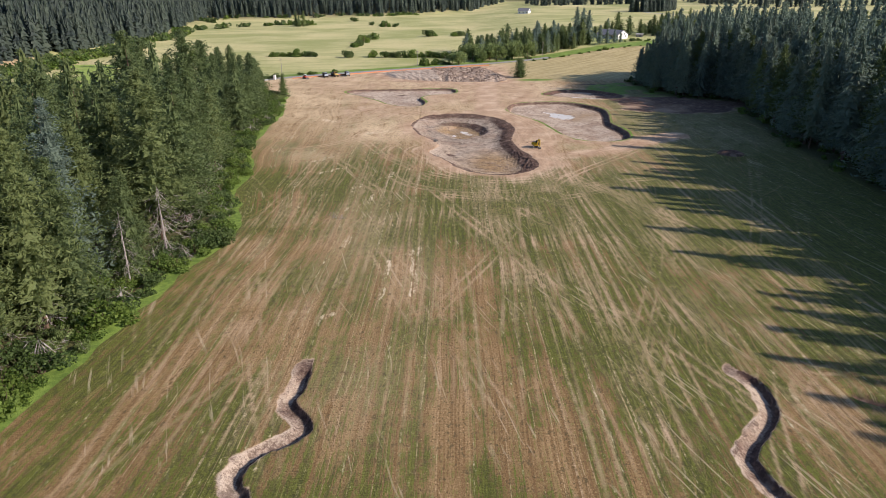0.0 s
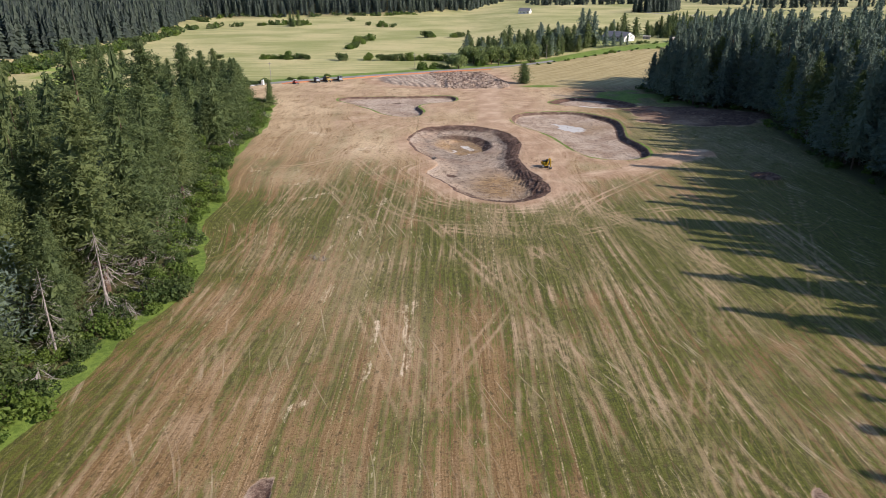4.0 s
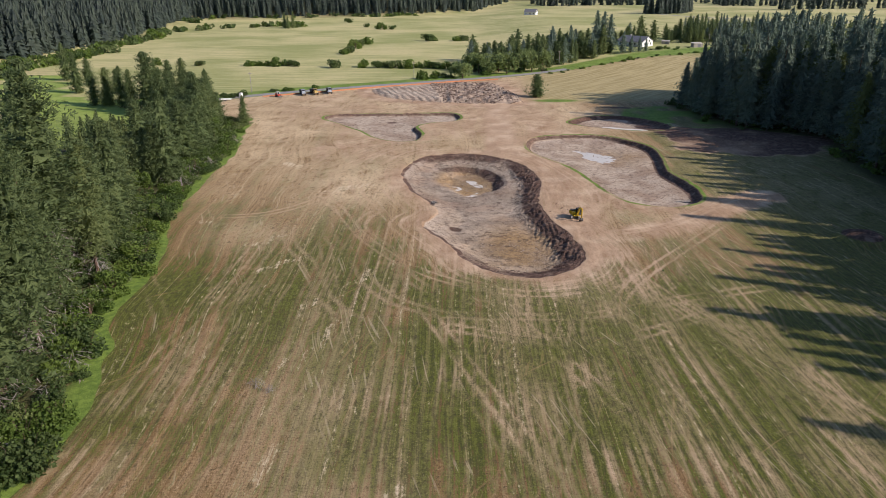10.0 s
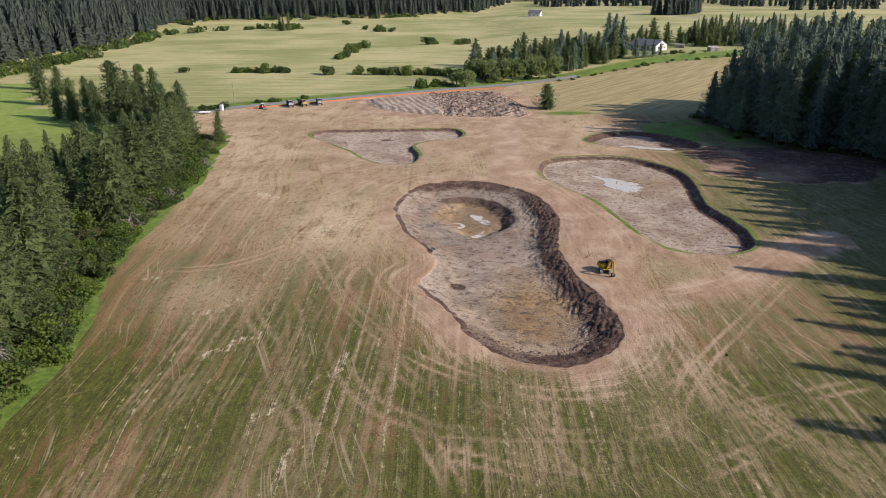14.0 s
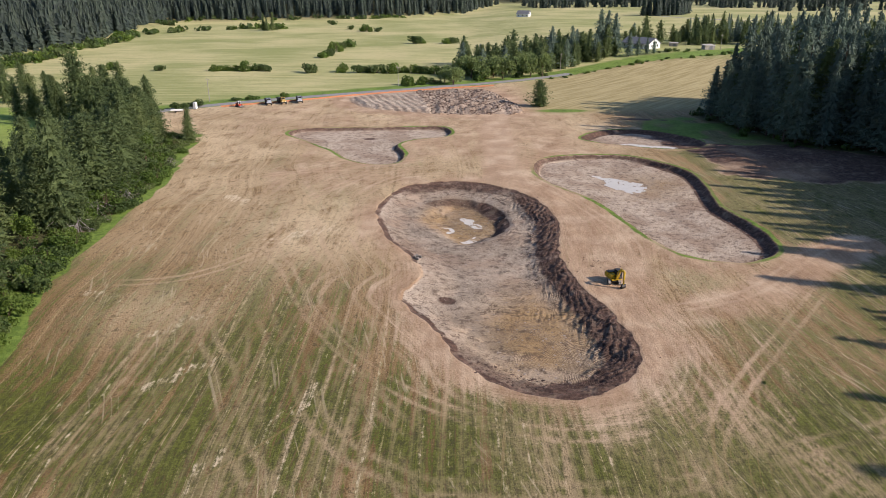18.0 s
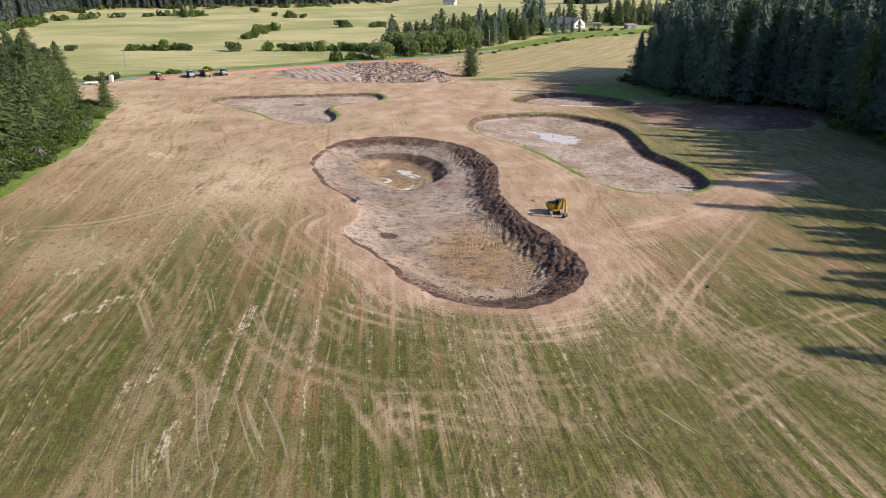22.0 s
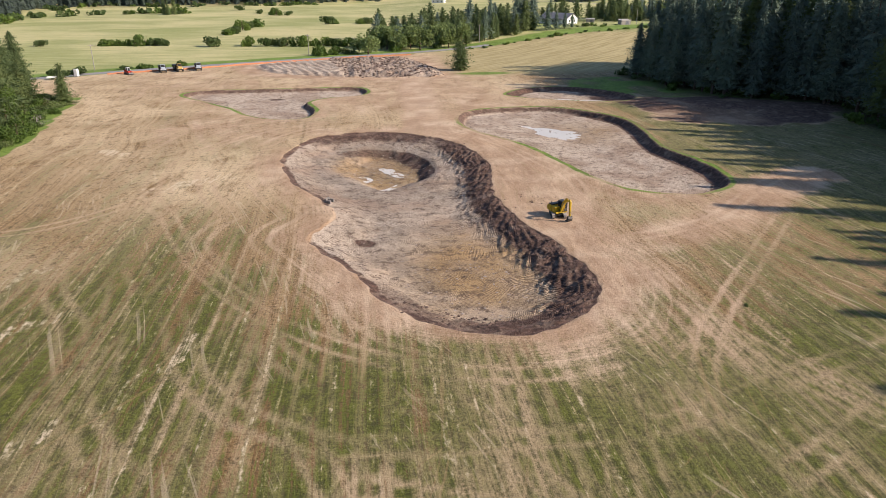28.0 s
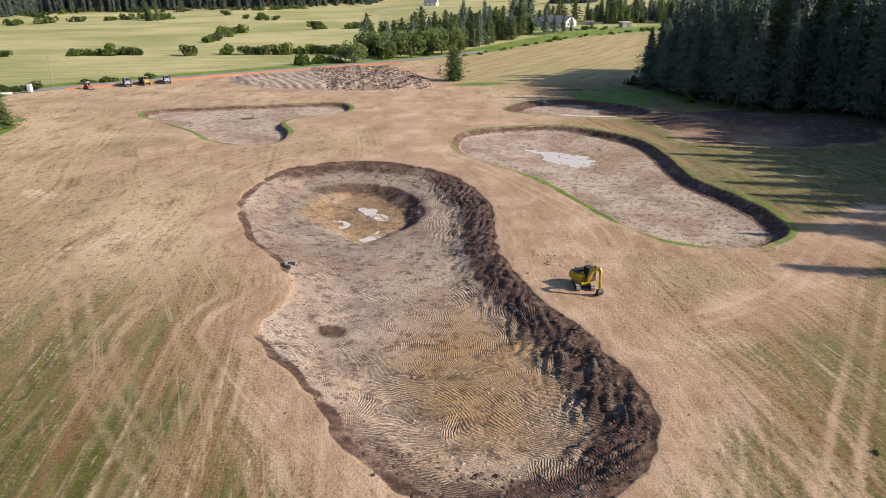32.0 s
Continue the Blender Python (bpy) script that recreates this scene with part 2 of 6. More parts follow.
def ground_material():
    m = Mat("field_soil_and_grass")
    p = m.where()
    u, dpond = m.attr("row"), m.attr("ring")
    x, y, _ = m.split(p)
    u = m.maths("ADD", u, m.maths("MULTIPLY", m.maths("SUBTRACT", m.noise(p, 0.03, 2.0), 0.5), 2.0))
    rowvec = m.xyz(u, y, 0.0)
    # mown hay field: swaths, rows of stubble, green regrowth, straw left lying
    big = m.noise(p, 0.055, 4.0, 0.6)
    swath = m.noise(m.stretch(rowvec, 0.33, 0.006), 1.0, 2.0, 0.5)
    rows = m.noise(m.stretch(rowvec, 1.45, 0.010), 1.0, 3.0, 0.6)
    hair = m.noise(m.stretch(rowvec, 4.6, 0.045), 1.0, 3.0, 0.65)
    clump = m.noise(m.stretch(rowvec, 1.5, 0.75), 1.0, 5.0, 0.7)
    speck = m.noise(p, 3.4, 5.0, 0.78)
    scuff = m.noise(m.stretch(p, 1.0, 0.55, 1.0, 0.3), 0.22, 6.0, 0.7, 0.5)
    cross = m.noise(m.stretch(p, 1.5, 0.02, 1.0, 0.20), 1.0, 4.0, 0.65)
    g = m.maths("SUBTRACT", 0.0, m.attr("dry"))
    for piece, much in ((big, 0.8), (swath, 1.15), (rows, 1.15), (hair, 1.0), (clump, 1.0), (speck, 0.7), (scuff, 0.85)):
        g = m.maths("ADD", g, m.maths("MULTIPLY", piece, much))
    green = m.ramp(g, 3.13, 3.39)
    straw = m.mix(m.ramp(m.maths("ADD", m.maths("ADD", hair, speck), rows), 1.30, 1.72), BROWN, STRAW)
    grass = m.mix(m.ramp(m.maths("ADD", m.maths("ADD", speck, hair), clump), 1.28, 1.74), GREEN_DARK, GREEN)
    col = m.mix(green, straw, grass)
    # thin pale lines of straw left between the rows
    thin = m.noise(m.stretch(rowvec, 2.6, 0.007), 1.0, 2.0, 0.5)
    thin = m.maths("MULTIPLY", m.ramp(thin, 0.60, 0.69), m.ramp(m.maths("ADD", m.maths("ADD", speck, clump), scuff), 1.36, 1.72))
    col = m.mix(m.maths("MULTIPLY", thin, 0.55), col, SERE)
    col = m.mix(m.maths("MULTIPLY", m.attr("sere"), m.ramp(m.maths("ADD", m.maths("ADD", m.maths("MULTIPLY", scuff, 1.9), m.maths("MULTIPLY", rows, 0.6)), speck), 1.30, 1.84)), col, SERE)
    # shade between tufts put into the colour as dark gaps, bleached ends on top
    col = m.mix(m.maths("MULTIPLY", m.ramp(clump, 0.48, 0.34), 0.68), col, (0.066, 0.058, 0.022))
    col = m.mix(m.maths("MULTIPLY", m.ramp(speck, 0.47, 0.34), 0.72), col, (0.066, 0.056, 0.022))
    col = m.mix(m.maths("MULTIPLY", m.ramp(speck, 0.58, 0.70), m.maths("SUBTRACT", 0.62, m.maths("MULTIPLY", green, 0.40))), col, SERE)
    # swept curves left by the rake
    for turn, wide, cut in ((0.22, 2.2, 0.58), (-0.30, 2.0, 0.59), (0.80, 1.6, 0.62)):
        bent = m.node("VectorMath")
        bent.operation = "ADD"
        m.link(p, bent.inputs[0])
        sway = m.node("VectorMath")
        sway.operation = "SCALE"
        sway.inputs["Scale"].default_value = 9.0
        swirl = m.node("TexNoise", Scale=0.028, Detail=1.0)
        m.link(p, swirl.inputs["Vector"])
        m.link(swirl.outputs["Color"], sway.inputs[0])
        m.link(sway.outputs[0], bent.inputs[1])
        trail = m.noise(m.stretch(bent.outputs[0], wide, 0.008, 1.0, turn), 1.0, 3.0, 0.6)
        trail = m.maths("MULTIPLY", m.ramp(trail, cut, cut + 0.07), m.ramp(m.noise(p, 0.05 + 0.02 * wide, 2.0), 0.45, 0.6))
        col = m.mix(m.maths("MULTIPLY", trail, 0.34), col, STRAW if turn > 0 else PALE)
    # wheel tracks pressed into the stubble, and wisps of pale hay
    worn = m.maths("MULTIPLY", m.attr("track"), m.ramp(m.maths("ADD", m.maths("ADD", speck, clump), hair), 1.10, 1.62))
    col = m.mix(worn, col, TRACK)
    wisp = m.maths("ADD", m.attr("wisp"), m.maths("MULTIPLY", m.maths("SUBTRACT", m.maths("ADD", clump, rows), 1.0), 2.0))
    col = m.mix(m.maths("MULTIPLY", m.ramp(wisp, 0.30, 0.78), m.ramp(m.maths("ADD", speck, hair), 0.75, 1.10)), col, PALE)
    # bare scraped soil with wheel marks that follow the pond's rim
    ringvec = m.xyz(m.maths("MULTIPLY", m.maths("ADD", dpond, m.maths("MULTIPLY", m.noise(p, 0.07, 2.0), 7.0)), 1.1), m.maths("MULTIPLY", x, 0.05), m.maths("MULTIPLY", y, 0.05))
    rings = m.noise(ringvec, 1.0, 5.0, 0.7, 0.6)
    cloud = m.noise(p, 0.12, 4.0)
    d = m.mix(m.ramp(m.maths("ADD", m.maths("ADD", m.maths("MULTIPLY", rings, 0.5), m.maths("MULTIPLY", clump, 0.3)), m.maths("ADD", m.maths("MULTIPLY", scuff, 0.5), m.maths("MULTIPLY", speck, 0.7))), 0.82, 1.22), DIRT_DARK, DIRT)
    d = m.mix(m.maths("MULTIPLY", m.ramp(m.maths("ADD", m.maths("ADD", rows, cross), m.maths("MULTIPLY", big, 0.6)), 1.34, 1.62), 0.45), d, (0.30, 0.215, 0.105))
    d = m.mix(m.maths("MULTIPLY", m.ramp(m.maths("ADD", scuff, cross), 0.90, 0.74), 0.28), d, DIRT_DARK)
    d = m.mix(m.maths("MULTIPLY", m.ramp(m.maths("ADD", cloud, m.maths("MULTIPLY", m.maths("SUBTRACT", scuff, 0.5), 0.5)), 0.42, 0.75), 0.6), d, DIRT_PALE)
    d = m.mix(m.maths("MULTIPLY", m.ramp(speck, 0.46, 0.33), 0.65), d, DIRT_DARK)
    d = m.mix(m.maths("MULTIPLY", m.attr("track"), 0.40), d, DIRT_PALE)
    edge = m.maths("ADD", m.maths("MULTIPLY", m.maths("SUBTRACT", rings, 0.5), 1.1), m.maths("MULTIPLY", m.maths("SUBTRACT", m.maths("ADD", swath, rows), 1.0), 0.9))
    edge = m.maths("ADD", m.maths("ADD", edge, m.maths("MULTIPLY", m.attr("track"), 0.25)), m.maths("MULTIPLY", m.maths("SUBTRACT", speck, 0.5), 0.9))
    bare = m.ramp(m.maths("ADD", m.attr("dirt"), m.maths("MULTIPLY", edge, 0.95)), 0.22, 0.85)
    col = m.mix(bare, col, d)
    # stubble field on the rise, pasture behind the lane, lush verge
    stub = m.mix(m.ramp(m.noise(m.stretch(p, 0.03, 0.55, 1.0, -0.84), 1.0, 5.0, 0.65), 0.36, 0.64), (0.31, 0.245, 0.105), (0.45, 0.36, 0.18))
    col = m.mix(m.attr("stubble"), col, stub)
    pn = m.maths("ADD", m.maths("MULTIPLY", m.noise(p, 0.012, 4.0), 0.7), m.maths("MULTIPLY", m.noise(m.stretch(p, 0.03, 0.25), 1.0, 4.0), 0.5))
    past = m.mix(m.ramp(pn, 0.48, 0.72), (0.29, 0.30, 0.105), (0.52, 0.455, 0.22))
    past = m.mix(m.maths("MULTIPLY", m.ramp(m.noise(p, 0.35, 5.0, 0.75), 0.48, 0.72), 0.5), past, (0.19, 0.20, 0.07))
    col = m.mix(m.attr("pasture"), col, past)
    ln = m.mix(m.ramp(m.maths("ADD", m.noise(p, 0.9, 4.0, 0.7), m.maths("MULTIPLY", m.noise(p, 0.15), 0.5)), 0.55, 0.95), (0.100, 0.158, 0.024), (0.200, 0.280, 0.050))
    lush = m.ramp(m.maths("ADD", m.attr("lush"), m.maths("MULTIPLY", m.maths("SUBTRACT", speck, 0.5), 0.7)), 0.35, 0.65)
    col = m.mix(lush, col, ln)
    sward = m.mix(m.ramp(m.noise(p, 0.25, 4.0, 0.7), 0.35, 0.65), (0.215, 0.290, 0.050), (0.290, 0.355, 0.085))
    col = m.mix(m.attr("lawn"), col, sward)
    duff = m.mix(m.ramp(speck, 0.3, 0.7), (0.055, 0.045, 0.022), (0.10, 0.105, 0.035))
    col = m.mix(m.attr("wood"), col, duff)
    # pond floors: clay pressed into curved cleat marks, ochre and grey
    warp = m.node("VectorMath")
    warp.operation = "ADD"
    wob = m.node("TexNoise", Scale=0.12, Detail=1.0)
    m.link(p, wob.inputs["Vector"])
    far = m.node("VectorMath")
    far.operation = "SCALE"
    far.inputs["Scale"].default_value = 5.0
    m.link(wob.outputs["Color"], far.inputs[0])
    m.link(p, warp.inputs[0])
    m.link(far.outputs[0], warp.inputs[1])
    cleats = []
    for way in ("X", "Y", "DIAGONAL"):
        wave = m.node("TexWave", Scale=1.6, Distortion=5.5, Detail=3.0, Detail_Scale=1.3, Detail_Roughness=0.62)
        wave.wave_type, wave.bands_direction = "BANDS", way
        m.link(warp.outputs[0], wave.inputs["Vector"])
        cleats.append(wave.outputs["Fac"])
    where_y = m.ramp(m.noise(p, 0.09, 1.0), 0.46, 0.50)
    where_d = m.ramp(m.noise(m.stretch(p, 1.0, 1.0, 1.0, 1.1), 0.075, 1.0), 0.50, 0.54)
    for f, a, b in ((where_y, 0, 1), (where_d, 0, 2)):
        pick = m.node("Mix")
        for sck, v in zip((0, 2, 3), (f, cleats[a], cleats[b])):
            m.link(v, pick.inputs[sck])
        cleats[0] = pick.outputs[0]
    cleat = cleats[0]
    c = m.mix(m.ramp(m.noise(p, 0.11, 5.0, 0.65), 0.36, 0.58), CLAY, CLAY_PALE)
    c = m.mix(m.attr("ochre"), c, OCHRE)
    pressed = m.maths("MULTIPLY", m.ramp(m.noise(p, 0.22, 4.0, 0.7), 0.38, 0.52), m.attr("press"))
    grit = m.noise(p, 3.6, 6.0, 0.82)
    # cleat grooves: moist clay and the grooves' shade both put into the dark tone
    c = m.mix(m.maths("MULTIPLY", m.maths("MULTIPLY", m.ramp(m.maths("ADD", cleat, m.maths("MULTIPLY", speck, 0.8)), 0.95, 0.40), pressed), 0.62), c, CLAY_DARK)
    c = m.mix(m.maths("MULTIPLY", m.ramp(grit, 0.50, 0.36), 0.75), c, CLAY_DARK)
    c = m.mix(m.maths("MULTIPLY", m.ramp(grit, 0.55, 0.68), 0.6), c, CLAY_PALE)
    c = m.mix(m.maths("MULTIPLY", m.ramp(m.noise(p, 1.1, 5.0, 0.7), 0.6, 0.8), 0.4), c, CLAY_PALE)
    c = m.mix(m.maths("MULTIPLY", m.ramp(m.noise(p, 0.8, 5.0, 0.75), 0.50, 0.38), 0.7), c, CLAY_DARK)
    clay = m.ramp(m.attr("clay"), 0.3, 0.7)
    col = m.mix(clay, col, c)
    soil = m.mix(m.ramp(m.noise(p, 1.4, 5.0, 0.7), 0.4, 0.7), SOIL_DARK, SOIL)
    soil = m.mix(m.maths("MULTIPLY", m.ramp(m.noise(p, 0.5, 3.0), 0.5, 0.75), 0.5), soil, CLAY)
    col = m.mix(m.ramp(m.maths("ADD", m.attr("soil"), m.maths("MULTIPLY", m.maths("SUBTRACT", speck, 0.5), 0.7)), 0.35, 0.7), col, soil)
    m.put("Base Color", col).put("Roughness", 0.92)
    bump = m.maths("ADD", m.maths("MULTIPLY", m.maths("MULTIPLY", m.maths("MULTIPLY", cleat, pressed), clay), 0.8), m.maths("ADD", m.maths("MULTIPLY", speck, 0.8), m.maths("MULTIPLY", clump, 0.6)))
    m.bump(bump, 0.8, 0.22)
    return m.mat


GREEN, GREEN_DARK = (0.130, 0.138, 0.023), (0.056, 0.062, 0.012)
STRAW, BROWN, PALE, SERE = (0.358, 0.230, 0.108), (0.186, 0.108, 0.043), (0.66, 0.53, 0.36), (0.62, 0.46, 0.28)
TRACK = (0.50, 0.350, 0.215)
DIRT, DIRT_DARK, DIRT_PALE = (0.530, 0.355, 0.220), (0.320, 0.198, 0.118), (0.67, 0.505, 0.350)
CLAY, CLAY_PALE, CLAY_DARK, OCHRE = (0.365, 0.262, 0.186), (0.560, 0.445, 0.335), (0.115, 0.073, 0.050), (0.410, 0.255, 0.105)
SOIL, SOIL_DARK = (0.190, 0.112, 0.080), (0.074, 0.042, 0.030)
GROUND = ground_material()


def leaf_material(name, dark, light, yellow, gloss=0.6):
    m = Mat(name)
    info = m.node("ObjectInfo").outputs["Random"]
    isl = m.node("NewGeometry").outputs["Random Per Island"]
    t = m.maths("FRACT", m.maths("ADD", info, m.attr("tone")))
    n = m.noise(m.where(), 0.35, 3.0)
    f = m.maths("ADD", m.maths("MULTIPLY", isl, 0.55), m.maths("MULTIPLY", n, 0.5))
    c = m.mix(m.ramp(f, 0.15, 0.85), dark, light)
    needle = m.noise(m.where(), 3.2, 5.0, 0.8)
    c = m.mix(m.maths("MULTIPLY", m.ramp(needle, 0.50, 0.34), 0.45), c, tuple(v * 0.5 for v in dark))
    c = m.mix(m.maths("MULTIPLY", m.ramp(needle, 0.55, 0.72), 0.5), c, yellow)
    m.bump(needle, 0.5, 0.3)
    c = m.mix(m.maths("MULTIPLY", m.ramp(t, 0.45, 1.0), 0.6), c, yellow)
    m.put("Base Color", c).put("Roughness", gloss)
    thin = m.node("BsdfTranslucent")
    m.link(c, thin.inputs[0])
    both = m.node("MixShader")
    both.inputs[0].default_value = 0.5
    m.link(m.bsdf.outputs[0], both.inputs[1])
    m.link(thin.outputs[0], both.inputs[2])
    m.link(both.outputs[0], m.tree.nodes["Material Output"].inputs[0])
    return m.mat


NEEDLES = leaf_material("pine_needles", (0.086, 0.120, 0.048), (0.165, 0.214, 0.080), (0.205, 0.240, 0.084))
# paler and bluer than NEEDLES: haze and skylight on the shaded wood painted in
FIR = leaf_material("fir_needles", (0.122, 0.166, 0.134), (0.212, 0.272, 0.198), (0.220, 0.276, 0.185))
# blue-grey cast of distance haze put into the far needles' colour
FAR_FIR_HAZED = leaf_material("blue_green_needles", (0.044, 0.060, 0.056), (0.088, 0.116, 0.088), (0.108, 0.135, 0.092))
LEAVES = leaf_material("broad_leaves", (0.070, 0.118, 0.022), (0.160, 0.235, 0.048), (0.20, 0.27, 0.055), 0.5)
WILLOW = leaf_material("willow_leaves", (0.14, 0.185, 0.06), (0.25, 0.31, 0.11), (0.28, 0.33, 0.12), 0.5)
SHRUB = leaf_material("shrub_leaves", (0.055, 0.090, 0.026), (0.120, 0.172, 0.052), (0.145, 0.18, 0.065), 0.55)
DEAD = plain("dead_grey_wood", (0.20, 0.17, 0.15), (0.34, 0.30, 0.27), 0.9, 2.0)
BARK = plain("pine_bark", (0.085, 0.055, 0.04), (0.19, 0.125, 0.085), 0.95, 1.5, 0.0, 0.6)
GRAVEL = plain("lane_gravel", (0.22, 0.21, 0.20), (0.31, 0.29, 0.28), 0.95, 0.5)


# ---- lie of the land ----
NEAR_POND = spline([(-12.8, 235), (-9.7, 221), (-4.8, 210.5), (-2.8, 203), (-5.5, 194.6), (-1.4, 186.5), (2.0, 178.5), (5.3, 172.7), (11, 169.3), (16.7, 168.8), (21, 171.5), (24.4, 176), (25, 181), (23.9, 190), (21.6, 199), (20.2, 210), (21.5, 220), (22.7, 231), (19.5, 246), (10.5, 255.5), (1, 257.5), (-7, 254), (-11.6, 244.5)])
PIT = spline([(-6.0, 236), (-4.4, 245.5), (0.6, 250.6), (6.0, 250.6), (10.6, 246.5), (14.2, 239), (13.8, 230), (10.2, 225), (7, 221.8), (3.6, 221), (-1.0, 227)])
RIGHT_POND = spline([(23.2, 268), (26.8, 279), (37.3, 283.5), (49.2, 282.3), (57.3, 274), (61, 263.8), (59.6, 250), (57.6, 238), (59.3, 227.9), (59.6, 219.5), (57.7, 212.5), (53, 208.7), (47.9, 207.8), (41.5, 211.3), (38, 218.7), (36, 228.8), (33.6, 240), (29.5, 249), (25, 257)])
LEFT_POND = spline([(-46.8, 313), (-42, 320.5), (-27, 321.5), (-10, 322.5), (0.4, 323), (3.6, 315.5), (1, 307.5), (-7.2, 304.3), (-12, 297.5), (-9.6, 286), (-10.6, 276.5), (-16.3, 273.9), (-24, 279.3), (-30, 289.8), (-38.1, 300.7)])
FAR_POND = spline([(42.3, 306), (51, 316), (63.6, 317), (73, 308), (76.4, 299), (72.3, 292), (62.6, 291), (52.6, 295), (45.4, 299.6)])
SPOIL = spline([(-36, 383), (-30, 361), (-16, 351), (-4, 346), (10, 343.5), (26, 344.5), (30.5, 354), (27, 378), (21, 399), (6, 402), (-14, 396)])
TRENCH_L = spline([(-17.0, 74.2), (-17.1, 69.0), (-17.5, 66.4), (-15.3, 63.2), (-14.6, 61.0), (-16.0, 58.6), (-18.4, 57), (-19.9, 55), (-20.1, 52.6), (-18.6, 50.2), (-18.3, 46)], 6, False)
TRENCH_R = spline([(38.2, 73.2), (39.6, 70.2), (39.3, 66.0), (38.0, 62.6), (34.6, 58.6), (32.9, 55.8), (33.2, 52.8), (33.9, 50.4), (35.6, 46)], 6, False)
# wheel tracks of haulers and tractors: middle lines of pairs
TRACKS = [[(26.2, 188), (25.1, 164), (26.2, 143), (27.1, 132), (27, 100), (25.5, 52)], [(31.4, 184), (33.3, 136), (35, 100), (36, 78)], [(31, 172), (41, 146.5), (54, 118)], [(58, 198), (44, 182), (31, 166.5), (23, 152)],
          [(-4, 152), (13.8, 146.5), (26, 148), (44, 158)], [(-6, 155), (18.6, 154), (36, 160), (56, 166)], [(-5.4, 161), (4, 136), (13.5, 111), (20, 92)], [(3.9, 166), (9.4, 154), (13.6, 145.5), (24, 122)],
          [(29, 196), (34, 216), (30, 236), (24, 254), (17, 268)], [(30, 190), (46, 196), (66, 214), (86, 222)],
          [(21, 164), (17, 140), (16, 112), (19, 80)], [(12, 165), (10, 140), (11, 108), (9, 80)], [(-14, 262), (-24, 252), (-30, 236), (-27, 214), (-18, 190), (-6, 172), (8, 163), (24, 162)], [(-18, 270), (-44, 262), (-58, 240)],
          [(-60, 345), (-40, 338), (-8, 336), (16, 334)], [(-66, 330), (-40, 330), (-20, 328)], [(-52, 200), (-40, 202), (-30, 214), (-28, 232)], [(44, 78), (47, 74), (50, 73.5), (54, 75)], [(44, 60), (43, 66), (45, 71.5), (50, 74)], [(28, 168), (36, 156), (42, 132), (46, 100)]]
WISPS = [(-21.2, 109, -18.6, 123, 0.8), (-6.6, 113, -4.6, 116, 1.1), (-10.5, 91, -9.8, 111, 0.35), (-5.4, 96, -5.1, 112, 0.5), (-20.8, 82, -16.6, 89.5, 0.6), (-19.6, 138, -16.2, 152, 0.7), (-16, 74.5, -15.8, 80, 0.35), (-23.6, 135, -21.8, 141, 0.6),
         (-17.4, 161, -13.6, 171, 0.8), (-30, 219, -24, 223, 1.8), (-23, 224.5, -19.6, 225.5, 1.6), (-45, 245.5, -38, 240, 1.4), (-52, 196, -46, 194.5, 1.0), (-33, 171, -27, 177.5, 0.7), (-38, 183, -33, 188, 0.8), (-12.6, 118, -11, 131, 0.4), (-25, 150, -21, 160, 0.6)]
TREE_EDGE = spline([(-54, 0), (-51.5, 40), (-49, 62), (-46.3, 81), (-45.2, 100), (-41, 121), (-44.5, 140), (-50.5, 156), (-51, 174), (-58.5, 201), (-61, 225), (-62, 252), (-67, 282), (-72, 306)], 5, False)
WOOD_EDGE = spline([(104, -40), (102, 60), (101, 147), (101.5, 179), (103, 207), (108, 245), (114, 272), (110, 286), (97, 291), (88, 308), (88, 340), (96, 356), (112, 366), (140, 372)], 5, False)
LANE = spline([(-240, 320), (-150, 338), (-108, 350), (-92, 362), (-70, 377), (-40, 394), (-13, 408.5), (25, 428), (60, 452), (105, 488), (160, 520), (260, 560), (420, 610)], 5, False)
LAWN = np.array([(-112, 262), (-104, 292), (-120, 326), (-165, 362), (-215, 442), (-238, 430), (-190, 350), (-150, 300), (-140, 268)], float)
HILL_FOOT = np.array([(-255, -300), (-262, 420), (-268, 560), (-275, 680), (-320, 900), (-330, 960), (-115, 1030), (-60, 1060), (40, 1165), (120, 1500), (140, 2500)], float)
LANE_AT = lambda x: np.interp(x, LANE[:, 0], LANE[:, 1])
EDGE_X = lambda y: np.interp(y, TREE_EDGE[:, 1], TREE_EDGE[:, 0])


def land(x, y):
    """Height of the open land without the diggings."""
    x, y = np.asarray(x, float), np.asarray(y, float)
    z = 5.5 * step(405, 560, y) * step(5, 120, x)
    z = z + 3.0 * step(650, 1300, y) + 0.10 * rough(x, y, 30, 3)
    behind = x < np.interp(y, HILL_FOOT[:, 1], HILL_FOOT[:, 0])
    d = np.zeros(x.shape)
    if behind.any():
        d[behind] = to_line(x[behind], y[behind], HILL_FOOT)[0]
    z = z + np.minimum(0.30 * d, 150) * (0.9 + 0.2 * rough(x, y, 160, 9))
    z = z + (5.0 * step(108, 160, x) + 9.0 * step(150, 270, x)) * step(420, 290, y)
    ridge = step(1500, 3200, y - 0.15 * x) * (230 + 90 * rough(x, y, 700, 21))
    return z + ridge


